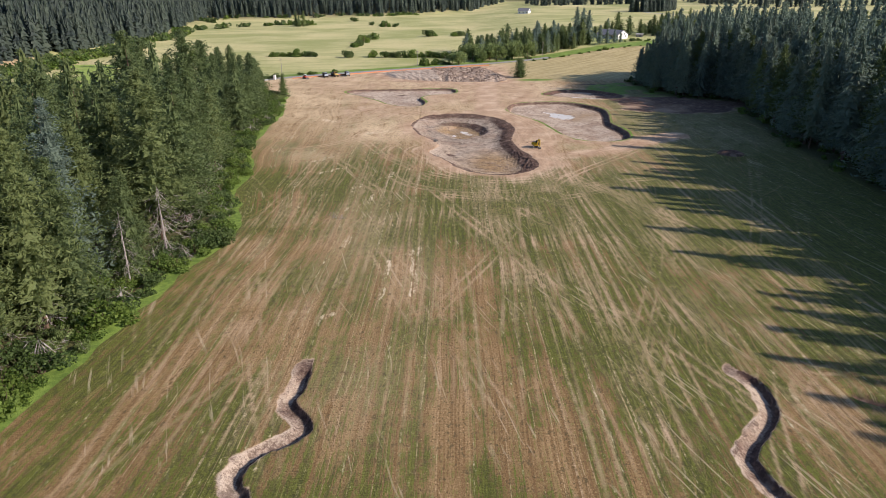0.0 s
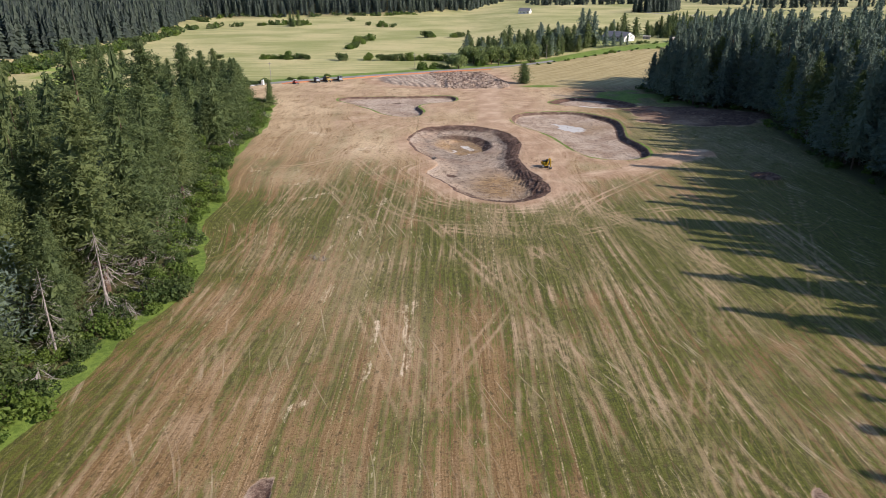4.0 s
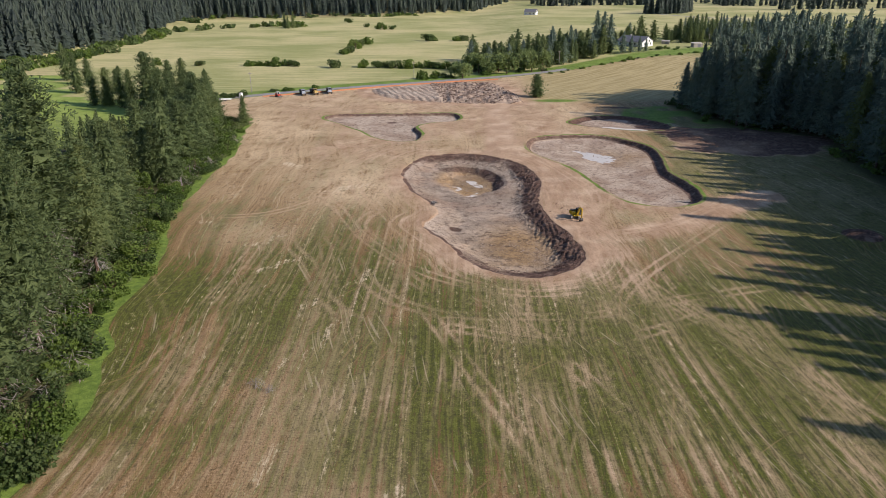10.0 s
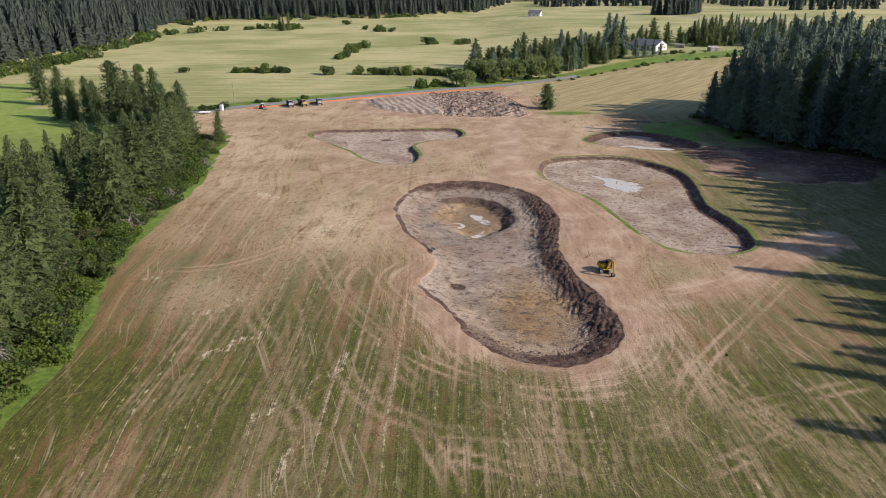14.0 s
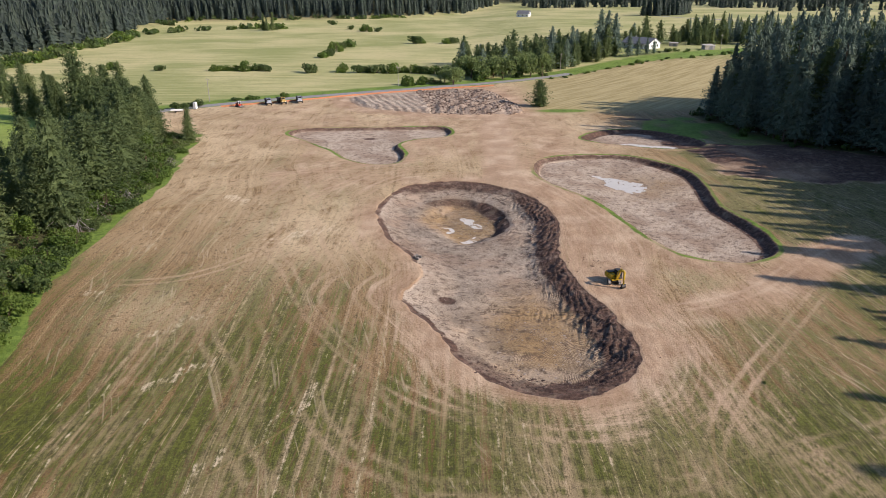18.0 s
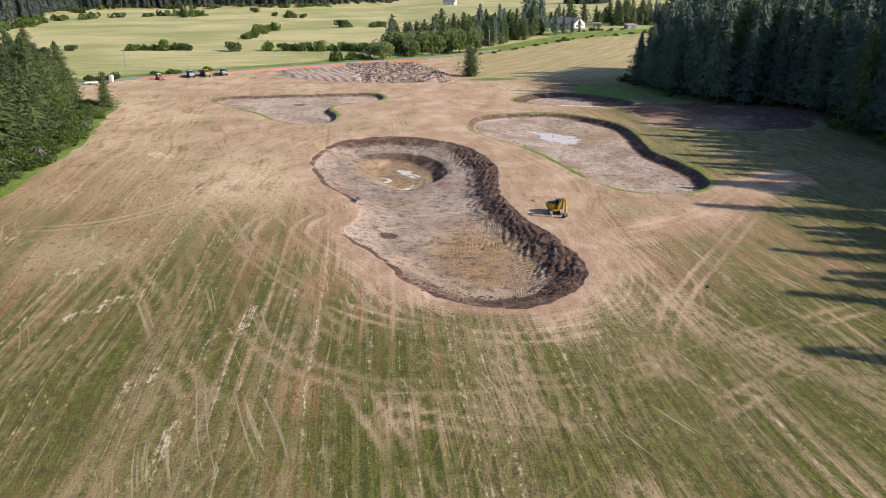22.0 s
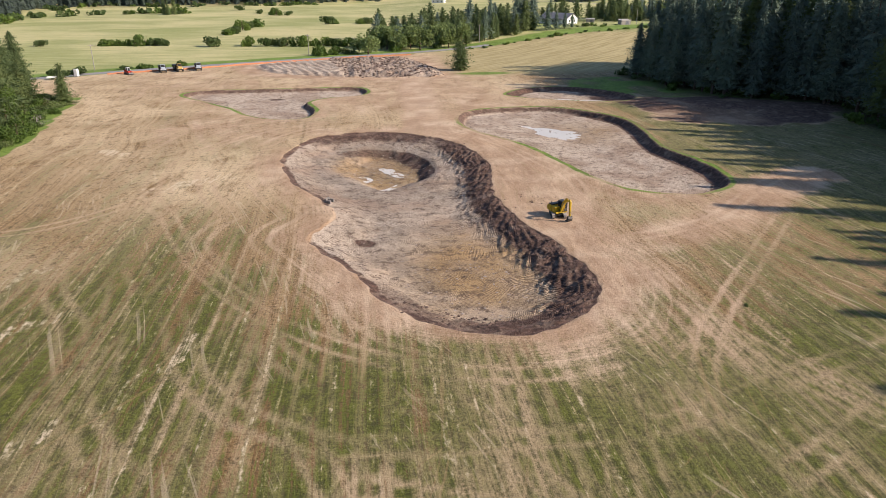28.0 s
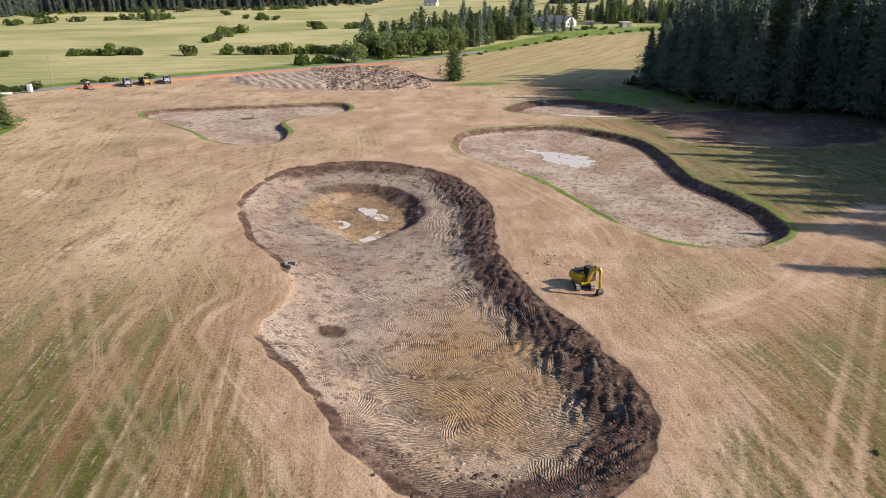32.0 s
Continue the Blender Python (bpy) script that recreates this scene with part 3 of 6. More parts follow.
def beside(x, y, pts):
    """Distance from a line, positive on the right of its run, and the way along it."""
    best, side, along, run = np.full(x.shape, 1e9), np.zeros(x.shape), np.zeros(x.shape), 0.0
    for a, b in zip(pts[:-1], pts[1:]):
        d = b - a
        l2 = float(d @ d) + 1e-9
        t = np.clip(((x - a[0]) * d[0] + (y - a[1]) * d[1]) / l2, 0, 1)
        r = np.hypot(x - a[0] - t * d[0], y - a[1] - t * d[1])
        near = r < best - 1e-6
        best = np.where(near, r, best)
        side = np.where(near, np.where(d[0] * (y - a[1]) - d[1] * (x - a[0]) < 0, 1.0, -1.0), side)
        along = np.where(near, run + t * math.sqrt(l2), along)
        run += math.sqrt(l2)
    return best * side, along


def stroke(x, y, pts, half, out, strength, gauge=0.0):
    """Draws one line, or two lines a gauge apart, into a mask."""
    lo, hi = pts.min(0) - 3, pts.max(0) + 3
    sel = np.nonzero((x > lo[0]) & (x < hi[0]) & (y > lo[1]) & (y < hi[1]))[0]
    if len(sel):
        r, along = to_line(x[sel], y[sel], pts)
        end = float(np.hypot(*np.diff(pts, axis=0).T).sum())
        r = np.abs(r - gauge) + 0.12 * grain(x[sel], y[sel], 0.9, 201)
        fade = np.clip(0.55 + 0.55 * grain(x[sel], y[sel], 6, 203), 0, 1)
        if gauge:
            fade = fade * step(0.3, 7, along) * step(end - 0.3, end - 9, along)
        out[sel] = np.maximum(out[sel], strength * fade * step(half + 0.22, half - 0.12, r))


def wheel_marks(x, y):
    """Pressed wheel tracks, and wisps of hay, over the mown field."""
    track, wisp = np.zeros(x.shape), np.zeros(x.shape)
    for pts in TRACKS:
        stroke(x, y, spline(pts, 5, False), 0.26, track, 0.9, 0.95)
    g = np.random.default_rng(77)
    for _ in range(170):
        a, y0, l = g.uniform(-42, 68), g.uniform(40, 140), g.uniform(45, 115)
        s, b = g.normal(0, 0.025), g.normal(0, 1.2)
        if g.random() < 0.30:
            s, l = g.choice((-1, 1)) * g.uniform(0.15, 0.55), l * 0.7
        pts = np.array([(a + s * l * q + b * q * q + 0.5 * math.sin(5 * q + a), y0 + l * q) for q in np.linspace(0, 1, 9)])
        stroke(x, y, pts, g.uniform(0.10, 0.24), track, g.uniform(0.2, 0.8), 0.95)
    for x0, y0, x1, y1, half in WISPS:
        q = np.linspace(0, 1, 7)[:, None]
        stroke(x, y, np.array([(x0, y0)]) * (1 - q) + np.array([(x1, y1)]) * q + g.normal(0, 0.35, (7, 2)), half, wisp, 0.62)
    return track, wisp


def dug(x, y, marks=False):
    """Height with ponds, spoil and trenches, and what lies on the surface there."""
    z = land(x, y)
    a = {}
    wob = 0.35 * grain(x, y, 1.7, 5)
    near = into(x, y, NEAR_POND) + wob
    pit = into(x, y, PIT) + wob
    right = into(x, y, RIGHT_POND) + wob * 0.5
    left = into(x, y, LEFT_POND) + wob * 0.5
    far = into(x, y, FAR_POND) + wob * 0.5
    spoil = into(x, y, SPOIL) + wob
    # near pond: battered banks, the eastern one cut into clods
    east = step(2.0, 14.0, x - np.interp(y, [168, 200, 258], [6, 8, 6])) * step(252, 240, y)
    clods = rough(x, y, 0.9, 31) * 0.15 + np.abs(grain(x, y, 0.5, 35)) * 0.15
    bank = step(-0.2, 6.5, near)
    z = z - 1.45 * bank - 0.22 * step(-0.3, 0.5, near)
    furrow = np.zeros(x.shape)
    brim = np.nonzero((near > -0.5) & (near < 9))[0]
    if len(brim):
        run_ = 0.45 * to_line(x[brim], y[brim], NEAR_POND, True)[1] + 1.15 * near[brim]
        furrow[brim] = np.abs(np.sin(run_ * 2.3 + 2.0 * grain(x[brim], y[brim], 2.2, 40))) * 0.26 * (0.7 + 0.5 * grain(x[brim], y[brim], 1.8, 42))
    band = step(-0.1, 0.6, near) * step(7.6, 5.0, near)
    z = z + band * (0.10 * rough(x, y, 1.2, 33)) + band * east * (clods + furrow)
    z = z - 1.9 * step(-0.8, 4.4 + 3.5 * step(4, -2, x), pit) + step(0, 1.5, pit) * 0.17 * rough(x, y, 1.6, 37)
    z = z + step(5, 7, near) * 0.05 * rough(x, y, 0.9, 38)
    for s, deep in ((right, 1.15), (left, 1.0), (far, 1.0)):
        z = z - deep * step(-0.1, 1.6, s) - 0.25 * step(2, 14, s) + step(0.2, 1.2, s) * 0.09 * rough(x, y, 1.3, 41)
    z = z - 0.35 * step(6, 15, right) * step(235, 262, y)
    # spoil: a long low heap, smooth on the west and clods on the east
    lump = step(-12, -6, x + (y - 375) * 0.15)
    z = z + 1.1 * step(-0.5, 6, spoil) + step(-0.5, 2, spoil) * lump * (rough(x, y, 2.6, 51) * 0.75 + np.abs(grain(x, y, 1.3, 55)) * 0.4) + step(0, 2, spoil) * (1 - lump) * 0.14 * np.sin((x + 0.35 * y) * 2.1 + 2 * grain(x, y, 6, 57))
    cut = np.zeros(x.shape)
    bright, wall = np.zeros(x.shape), np.zeros(x.shape)
    for line in (TRENCH_L, TRENCH_R):
        sel = np.nonzero((x > line[:, 0].min() - 6) & (x < line[:, 0].max() + 6) & (y > line[:, 1].min() - 6) & (y < line[:, 1].max() + 6))[0]
        if len(sel):
            w, along = beside(x[sel], y[sel], line)
            w = w + 0.14 * grain(x[sel], y[sel], 0.7, 61)
            mouth = np.minimum(1.0, 0.2 + along / 3.0)
            cut[sel] = np.maximum(cut[sel], step(-0.04, 0.16, w) * step(2.3, 0.9, w) * mouth)
            # strip at the east wall's foot, where its shade is painted
            wall[sel] = np.maximum(wall[sel], step(-0.15, 0.0, w) * step(0.55, 0.35, w))
            bright[sel] = np.maximum(bright[sel], step(-0.35, 0.0, w) * step(2.7, 1.9, w + 0.3 * grain(x[sel], y[sel], 1.4, 64)) * (0.86 + 0.2 * grain(x[sel], y[sel], 2.0, 63)))
    z = z - 0.68 * cut + 0.05 * rough(x, y, 0.8, 66) * bright
    heap = np.exp(-(((x - 80) / 4.2) ** 2 + ((y - 187) / 4.5) ** 2) ** 1.5)
    z = z + step(70, 76, x) * step(120, 108, x) * np.exp(-((y - 276 + 0.22 * (x - 95)) / 9.0) ** 2) * (0.9 + 0.4 * rough(x, y, 3.0, 73))
    z = z + heap * (1.7 + 0.5 * rough(x, y, 1.5, 71))
    ditch = np.exp(-(((y - 67.2 + 0.75 * (x - 51)) / 1.0) ** 2)) * step(48.6, 50.2, x) * step(62, 58, x)
    z = z - 1.0 * ditch
    # masks
    wide = into(x, y, NEAR_POND[::2], 75)
    a["ring"] = np.clip(-wide, -60, 80)
    reach = np.maximum.reduce([step(-20, -3, into(x, y, NEAR_POND, 40) + 4 * grain(x, y, 9, 81) - 8 * step(186, 160, y) - 0.28 * np.clip(20 - x, 0, 40)), step(-16, 0, right) * 0.8 * step(58, 46, x + 12 * step(252, 270, y) * step(50, 60, x)), step(-8, 0, left) * 0.75, step(-6, 0, far) * 0.7, step(-14, -2, spoil)])
    works = step(-32, -6, x + (y - 330) * 0.15) * step(262, 290, y) * step(402, 392, y - 0.42 * (x + 20)) * step(62, 30, x) * 0.62
    trackway = step(7, 2.5, np.abs(x - np.interp(y, [250, 287, 331, 350], [14, 16.5, 18.5, 20]))) * step(248, 262, y) * step(352, 342, y)
    haul = step(8, 2, to_line(x, y, np.array([(26, 186), (46, 194), (64, 210), (74, 216)], float))[0])
    apron = 0.8 * step(20, 6, np.hypot((x - 32) / 1.0, (y - 178) / 1.3)) * 0.66
    yard = step(-78, -64, x + (y - 330) * 0.25) * step(240, 330, y) * step(0, -10, y - LANE_AT(x) + 6) * step(5, -25, x) * 0.42
    yard = np.maximum(yard, step(-48, -36, x) * step(228, 262, y) * step(330, 300, y) * step(0, -12, x) * 0.5)
    shade_lot = step(-2, 2.5, into(x, y, np.array([(70, 285), (79, 296), (98, 296), (111, 287), (120, 274), (112, 262), (104, 256), (90, 255), (78, 259), (68, 262)], float), 20) + 2 * grain(x, y, 4, 90))
    a["dirt"] = np.clip(np.maximum.reduce([reach, works, trackway, haul * 0.95, apron, yard, bright * 0.9, shade_lot * 0.9]), 0, 1) * step(66, 74, y + bright * 90)
    southeast = step(24, 32, x) * step(208, 186, y)
    a["dirt"] = np.maximum(a["dirt"] * (1 - 0.38 * southeast), bright)
    inpond = np.maximum.reduce([near, right, left, far])
    a["clay"] = np.maximum.reduce([step(-0.1, 0.5, inpond), step(-1, 2, spoil) * 0.75, bright])
    blob = 1.15 * np.exp(-((x - 14) / 8.5) ** 2 - ((y - 186) / 13) ** 2) + step(0, 4, pit) * 0.8 + np.exp(-((x - 50) / 9) ** 2 - ((y - 258) / 10) ** 2) * 0.6
    a["press"] = 0.2 + 0.8 * step(0.5, 3, near)
    a["ochre"] = np.clip(blob * (0.8 + 0.5 * rough(x, y, 4, 91)), 0, 0.85)
    rim = step(-0.4, 0.3, near) * step(6.2, 2.5, near)
    soil = rim * (0.36 + 0.34 * step(246, 254, y) + 0.64 * east + 0.2 * step(188, 176, y)) * (1 - 0.7 * step(4, -2, x) * step(188, 194, y) * step(216, 208, y))
    soil = np.maximum(soil, step(-0.4, 0.1, near) * step(1.5, 0.6, near) * (0.76 + 0.3 * grain(x, y, 1.3, 84)) * (1 - 0.8 * step(2, -2, x) * step(192, 196, y) * step(212, 206, y)))
    for s in (right, left, far):
        soil = np.maximum(soil, step(-0.35, 0.1, s) * step(1.9, 0.9, s) * 0.66)
    soil = np.maximum(soil, step(-0.8, 0.2, far) * step(3.6, 1.8, far) * 0.9)
    soil = np.maximum(soil, step(-0.4, 1.2, pit) * step(4.4, 2.6, pit) * np.maximum(step(5, 10, x), 0.7 * step(241, 247, y)) * 0.85)
    soil = np.maximum(soil, step(-1, 1, right) * step(3.4, 2.0, right) * step(46, 58, x) * 0.95)
    soil = np.maximum(soil, step(-0.5, 1, spoil) * lump * 0.48)
    soil = np.maximum(soil, np.exp(-(((x - 1.2) / 1.6) ** 2 + ((y - 196.8) / 1.3) ** 2)) * 1.1)
    soil = np.maximum(soil, np.exp(-(((x - 14.5) / 2.2) ** 2 + ((y - 172.8) / 1.4) ** 2)) * 1.0)
    soil = np.maximum(soil, step(0.25, 0.8, heap))
    soil = np.maximum(soil, np.exp(-(((x + 21) / 2.6) ** 2 + ((y - 310) / 1.6) ** 2)) * (1.0 + 0.5 * grain(x, y, 1.5, 87)))
    soil = np.maximum(soil, step(-0.5, 0.5, far) * step(60, 69, x + 3 * grain(x, y, 3, 88)) * 0.75)
    soil = np.maximum(soil, np.exp(-(((x - 74) / 7.0) ** 2 + ((y - 288) / 7.5) ** 2)) * (0.9 + 0.6 * grain(x, y, 3, 93)))
    soil = np.maximum(soil, np.exp(-(((x - 70) / 12.0) ** 2 + ((y - 334 + (x - 70) * 0.2) / 2.0) ** 2)) * (0.7 + 0.6 * grain(x, y, 3, 94)))
    # the wall term puts the trench wall's shade into the soil colour
    soil = np.maximum(soil, bright * 0.62 + wall * 0.6 + ditch * 0.9)
    soil = np.maximum(soil, shade_lot * (0.75 + 0.3 * grain(x, y, 9, 90)))
    a["soil"] = np.clip(soil, 0, 1.2)
    edge = EDGE_X(y)
    west = x - edge
    lush = step(-0.2, -1.1, west + 0.9 * grain(x, y, 5, 95)) * step(-6.0, -3.0, west + 1.2 * grain(x, y, 4, 92)) * step(318, 306, y)
    for s in (right, left, far):
        lush = np.maximum(lush, step(-1.5, -0.7, s) * step(0.3, -0.2, s) * (0.68 + 0.32 * grain(x, y, 8, 96)))
    lane_d = y - LANE_AT(x)
    lush = np.maximum(lush, step(-7, -3, lane_d) * step(24, 6, lane_d) * 0.85 * step(-240, -200, x))
    lush = np.maximum(lush, into(x, y, LAWN) > 0)
    lush = np.maximum(lush, step(-7, -1, into(x, y, np.array([(66, 312), (76, 300), (120, 288), (120, 300), (96, 330), (80, 336), (70, 330)], float))) * (0.5 + 0.4 * grain(x, y, 6, 89)))
    lush = np.maximum(lush, np.exp(-(((x - 44) / 12) ** 2 + ((y - 352) / 4.5) ** 2)) * 0.9)
    lush = np.maximum(lush, step(85, 100, x) * step(486, 500, y + 0 * x) * step(590, 570, y) * step(230, 200, x) * 0.45)
    lush = np.maximum(lush, np.exp(-(((x - 60) / 30) ** 2 + ((y - LANE_AT(x)) / 7) ** 2)) * 0.6)
    a["lush"] = np.clip(lush, 0, 1)
    a["lawn"] = step(-1, 1.5, into(x, y, LAWN) + grain(x, y, 6, 231))
    a["pasture"] = np.clip(step(0, 7, lane_d) * step(-44, -34, x - np.interp(y, HILL_FOOT[:, 1], HILL_FOOT[:, 0])) * np.maximum(step(-240, -225, x), step(420, 470, y)), 0, 1) * (1 - step(-2, 2, into(x, y, LAWN)))
    a["stubble"] = step(28, 44, x) * step(336, 352, y - 0.1 * x) * step(0, -8, lane_d + 2) * (1 - step(260, 300, x))
    trees = np.maximum(step(-2.5, -5.0, west) * step(322, 306, y) * step(-262, -250, x), step(-1, 3, x - np.interp(y, [-40, 147, 207, 245, 272, 286, 291, 308, 340, 360, 372], [104, 101, 103, 108, 114, 110, 97, 88, 88, 100, 140])) * step(385, 366, y))
    trees = np.maximum(trees, step(-8, -22, x - np.interp(y, HILL_FOOT[:, 1], HILL_FOOT[:, 0])))
    trees = np.maximum(trees, step(1480, 1560, y - 0.15 * x))
    trees = np.maximum(trees, (x < -118) * step(322, 306, y))
    a["wood"] = np.clip(trees * (1 - a["lush"] * 0.8), 0, 1) 
    hayspot = 0.35 * np.exp(-((x + 17) / 9) ** 2 - ((y - 128) / 28) ** 2) + 0.3 * np.exp(-((x + 5) / 6) ** 2 - ((y - 105) / 14) ** 2) + np.exp(-((x + 26) / 9) ** 2 - ((y - 222) / 16) ** 2) + 0.8 * np.exp(-((x + 40) / 9) ** 2 - ((y - 190) / 9) ** 2) + 0.3 * np.exp(-((x + 10) / 9) ** 2 - ((y - 70) / 12) ** 2)
    a["dry"] = 0.10 * step(150, 195, y) + 0.20 * step(195, 290, y) + 0.30 * rough(x, y, 26, 98) + 0.06 + 0.20 * step(-6, -20, x) * step(90, 115, y) * step(165, 138, y) - 0.12 * np.exp(-((x - 18) / 9) ** 2) - 0.30 * np.exp(-(((x - 76) / 20) ** 2 + ((y - 235) / 22) ** 2)) - 0.16 * step(18, 40, x) * step(160, 130, y)
    a["sere"] = np.clip(step(150, 250, y + 0.5 * x) * (0.75 + 0.5 * rough(x, y, 18, 99)) + hayspot * 0.6, 0, 1) * (1 - 0.75 * step(48, 62, x)) * (1 - 0.6 * southeast)
    # rows bend along the tree edge on the west side and fan out to the east
    a["row"] = x - (edge + 50) * step(-8, -46, x) * 0.6 + 0.04 * (y - 100) * step(20, 70, x)
    a["row"] = a["row"] + step(178, 228, y) * step(60, 40, x) * (3.5 * grain(x, y, 30, 221) + 1.2 * grain(x, y, 12, 223))
    a["dry"] = a["dry"] + 0.26 * np.exp(-((x - 4) / 24) ** 2 - ((y - 60) / 22) ** 2) + 0.2 * np.exp(-((x - 52) / 14) ** 2 - ((y - 62) / 20) ** 2)
    # east of x 54 greener grass, its darker colour also deepening the wood's shade
    a["dry"] = a["dry"] - 0.5 * step(54, 70, x) * step(350, 300, y) - 0.24 * step(105, 130, y) * step(172, 160, y) - 0.14 * step(14, 30, x) * step(172, 160, y) - 0.10 * step(-10, -24, x) * step(150, 168, y) * step(225, 200, y)
    lively = np.exp(-((x + 12) / 16) ** 2 - ((y - 176) / 26) ** 2) + np.exp(-((x - 40) / 12) ** 2 - ((y - 160) / 14) ** 2)
    a["dry"] = a["dry"] - 0.22 * lively * (0.7 + 0.8 * rough(x, y, 9, 103))
    a["sere"] = a["sere"] * (1 - 0.8 * np.clip(lively, 0, 1))
    a["track"], a["wisp"] = wheel_marks(x, y) if marks else (np.zeros(x.shape), np.zeros(x.shape))
    a["track"] = np.maximum(a["track"], 0.8 * trackway * np.clip(0.6 + 0.6 * grain(x, y, 5, 213), 0, 1))
    for away, strong in ((5.0, 0.7), (7.0, 0.7), (11.5, 0.8), (13.4, 0.8), (18.0, 0.7), (20.0, 0.7), (26.0, 0.55), (28.0, 0.55)):
        drift = 2.2 * grain(x, y, 30, 207) + 0.8 * grain(x, y, 11, 211)
        a["track"] = np.maximum(a["track"], strong * step(0.55, 0.25, np.abs(-wide - away - drift)) * step(14, 0, x) * step(150, 158, y) * np.clip(0.5 + 0.7 * grain(x, y, 9, 209), 0, 1))
    return z, a


def axis(*spans):
    """Grid lines: (from, to, step), butted end to end."""
    out = []
    for a, b, s in spans:
        out += list(np.arange(a, b - s * 0.5, s))
    return np.array(out + [spans[-1][1]])


def swell(a, b, s, k=1.12):
    out = [a]
    sign = 1 if b > a else -1
    while (b - out[-1]) * sign > s:
        out.append(out[-1] + sign * s)
        s *= k
    return out


gx = np.concatenate([np.array(swell(-64, -5200, 1.4))[::-1][:-1], axis((-64, -52, 0.6), (-52, -14, 0.3), (-14, 27, 0.2), (27, 72, 0.3), (72, 112, 0.8)), np.array(swell(112, 5200, 1.4))[1:]])
gy = np.concatenate([np.array(swell(46, -900, 2.0))[::-1][:-1], axis((46, 76, 0.25), (76, 166, 0.5), (166, 258, 0.25), (258, 330, 0.6), (330, 404, 0.8)), np.array(swell(404, 5000, 1.5, 1.06))[1:]])
GX, GY = np.meshgrid(gx, gy)
GZ, masks = dug(GX.ravel(), GY.ravel(), True)
nx, ny = len(gx), len(gy)
k = (np.arange(ny - 1)[:, None] * nx + np.arange(nx - 1)[None, :]).ravel()
me = fast_mesh("ground", np.stack([GX.ravel(), GY.ravel(), GZ], 1), np.stack([k, k + 1, k + nx + 1, k + nx], 1), GROUND, True)
for key, values in masks.items():
    give(me, key, values)
tagged(new("ground", me), "mown hay field with scraped bare soil and dug ponds", "ground", kind="structure")


# ---- trees ----
def diamonds(base, tip, width, normal):
    """Flat pointed sprays: arrays of base, tip, width and up vectors give 4 corners and 2 triangles each."""
    mid = base * 0.55 + tip * 0.45
    side = np.cross(tip - base, normal)
    side /= np.linalg.norm(side, axis=1, keepdims=True) + 1e-9
    v = np.stack([base, mid + side * width[:, None], tip, mid - side * width[:, None]], 1).reshape(-1, 3)
    i = np.arange(len(base))[:, None] * 4
    return v, np.concatenate([i + [0, 1, 2], i + [0, 2, 3]], 1).reshape(-1, 3)


def tier_arrays(g, h, r, bare, tiers, points, sharp, lean=(0.0, 0.0)):
    """Overlapping ragged skirts of branches, one fan of triangles each."""
    V, F = [], []
    for i in range(tiers):
        f = (i + g.uniform(-0.2, 0.2)) / tiers
        f = min(max(f, 0.0), 0.97)
        z = h * (bare + (1 - bare) * f)
        tall = h * (1 - bare) * (1.7 / tiers) * g.uniform(0.9, 1.3)
        rr = r * (1 - f) ** sharp * (0.6 + 0.4 * min(1, f / 0.15 + 0.2))
        k, turn = len(V), g.uniform(0, 6.28)
        V.append((lean[0] * z, lean[1] * z, min(z + tall, h)))
        for q in range(points):
            a = turn + 2 * math.pi * q / points
            out = rr * (g.uniform(0.95, 1.3) if q % 2 else g.uniform(0.5, 0.78))
            V.append((lean[0] * z + out * math.cos(a), lean[1] * z + out * math.sin(a), z + (-0.12 if q % 2 else 0.10) * rr + g.normal(0, 0.08) * rr))
        F += [(k, k + 1 + q, k + 1 + (q + 1) % points) for q in range(points)]
    return np.array(V), np.array(F)


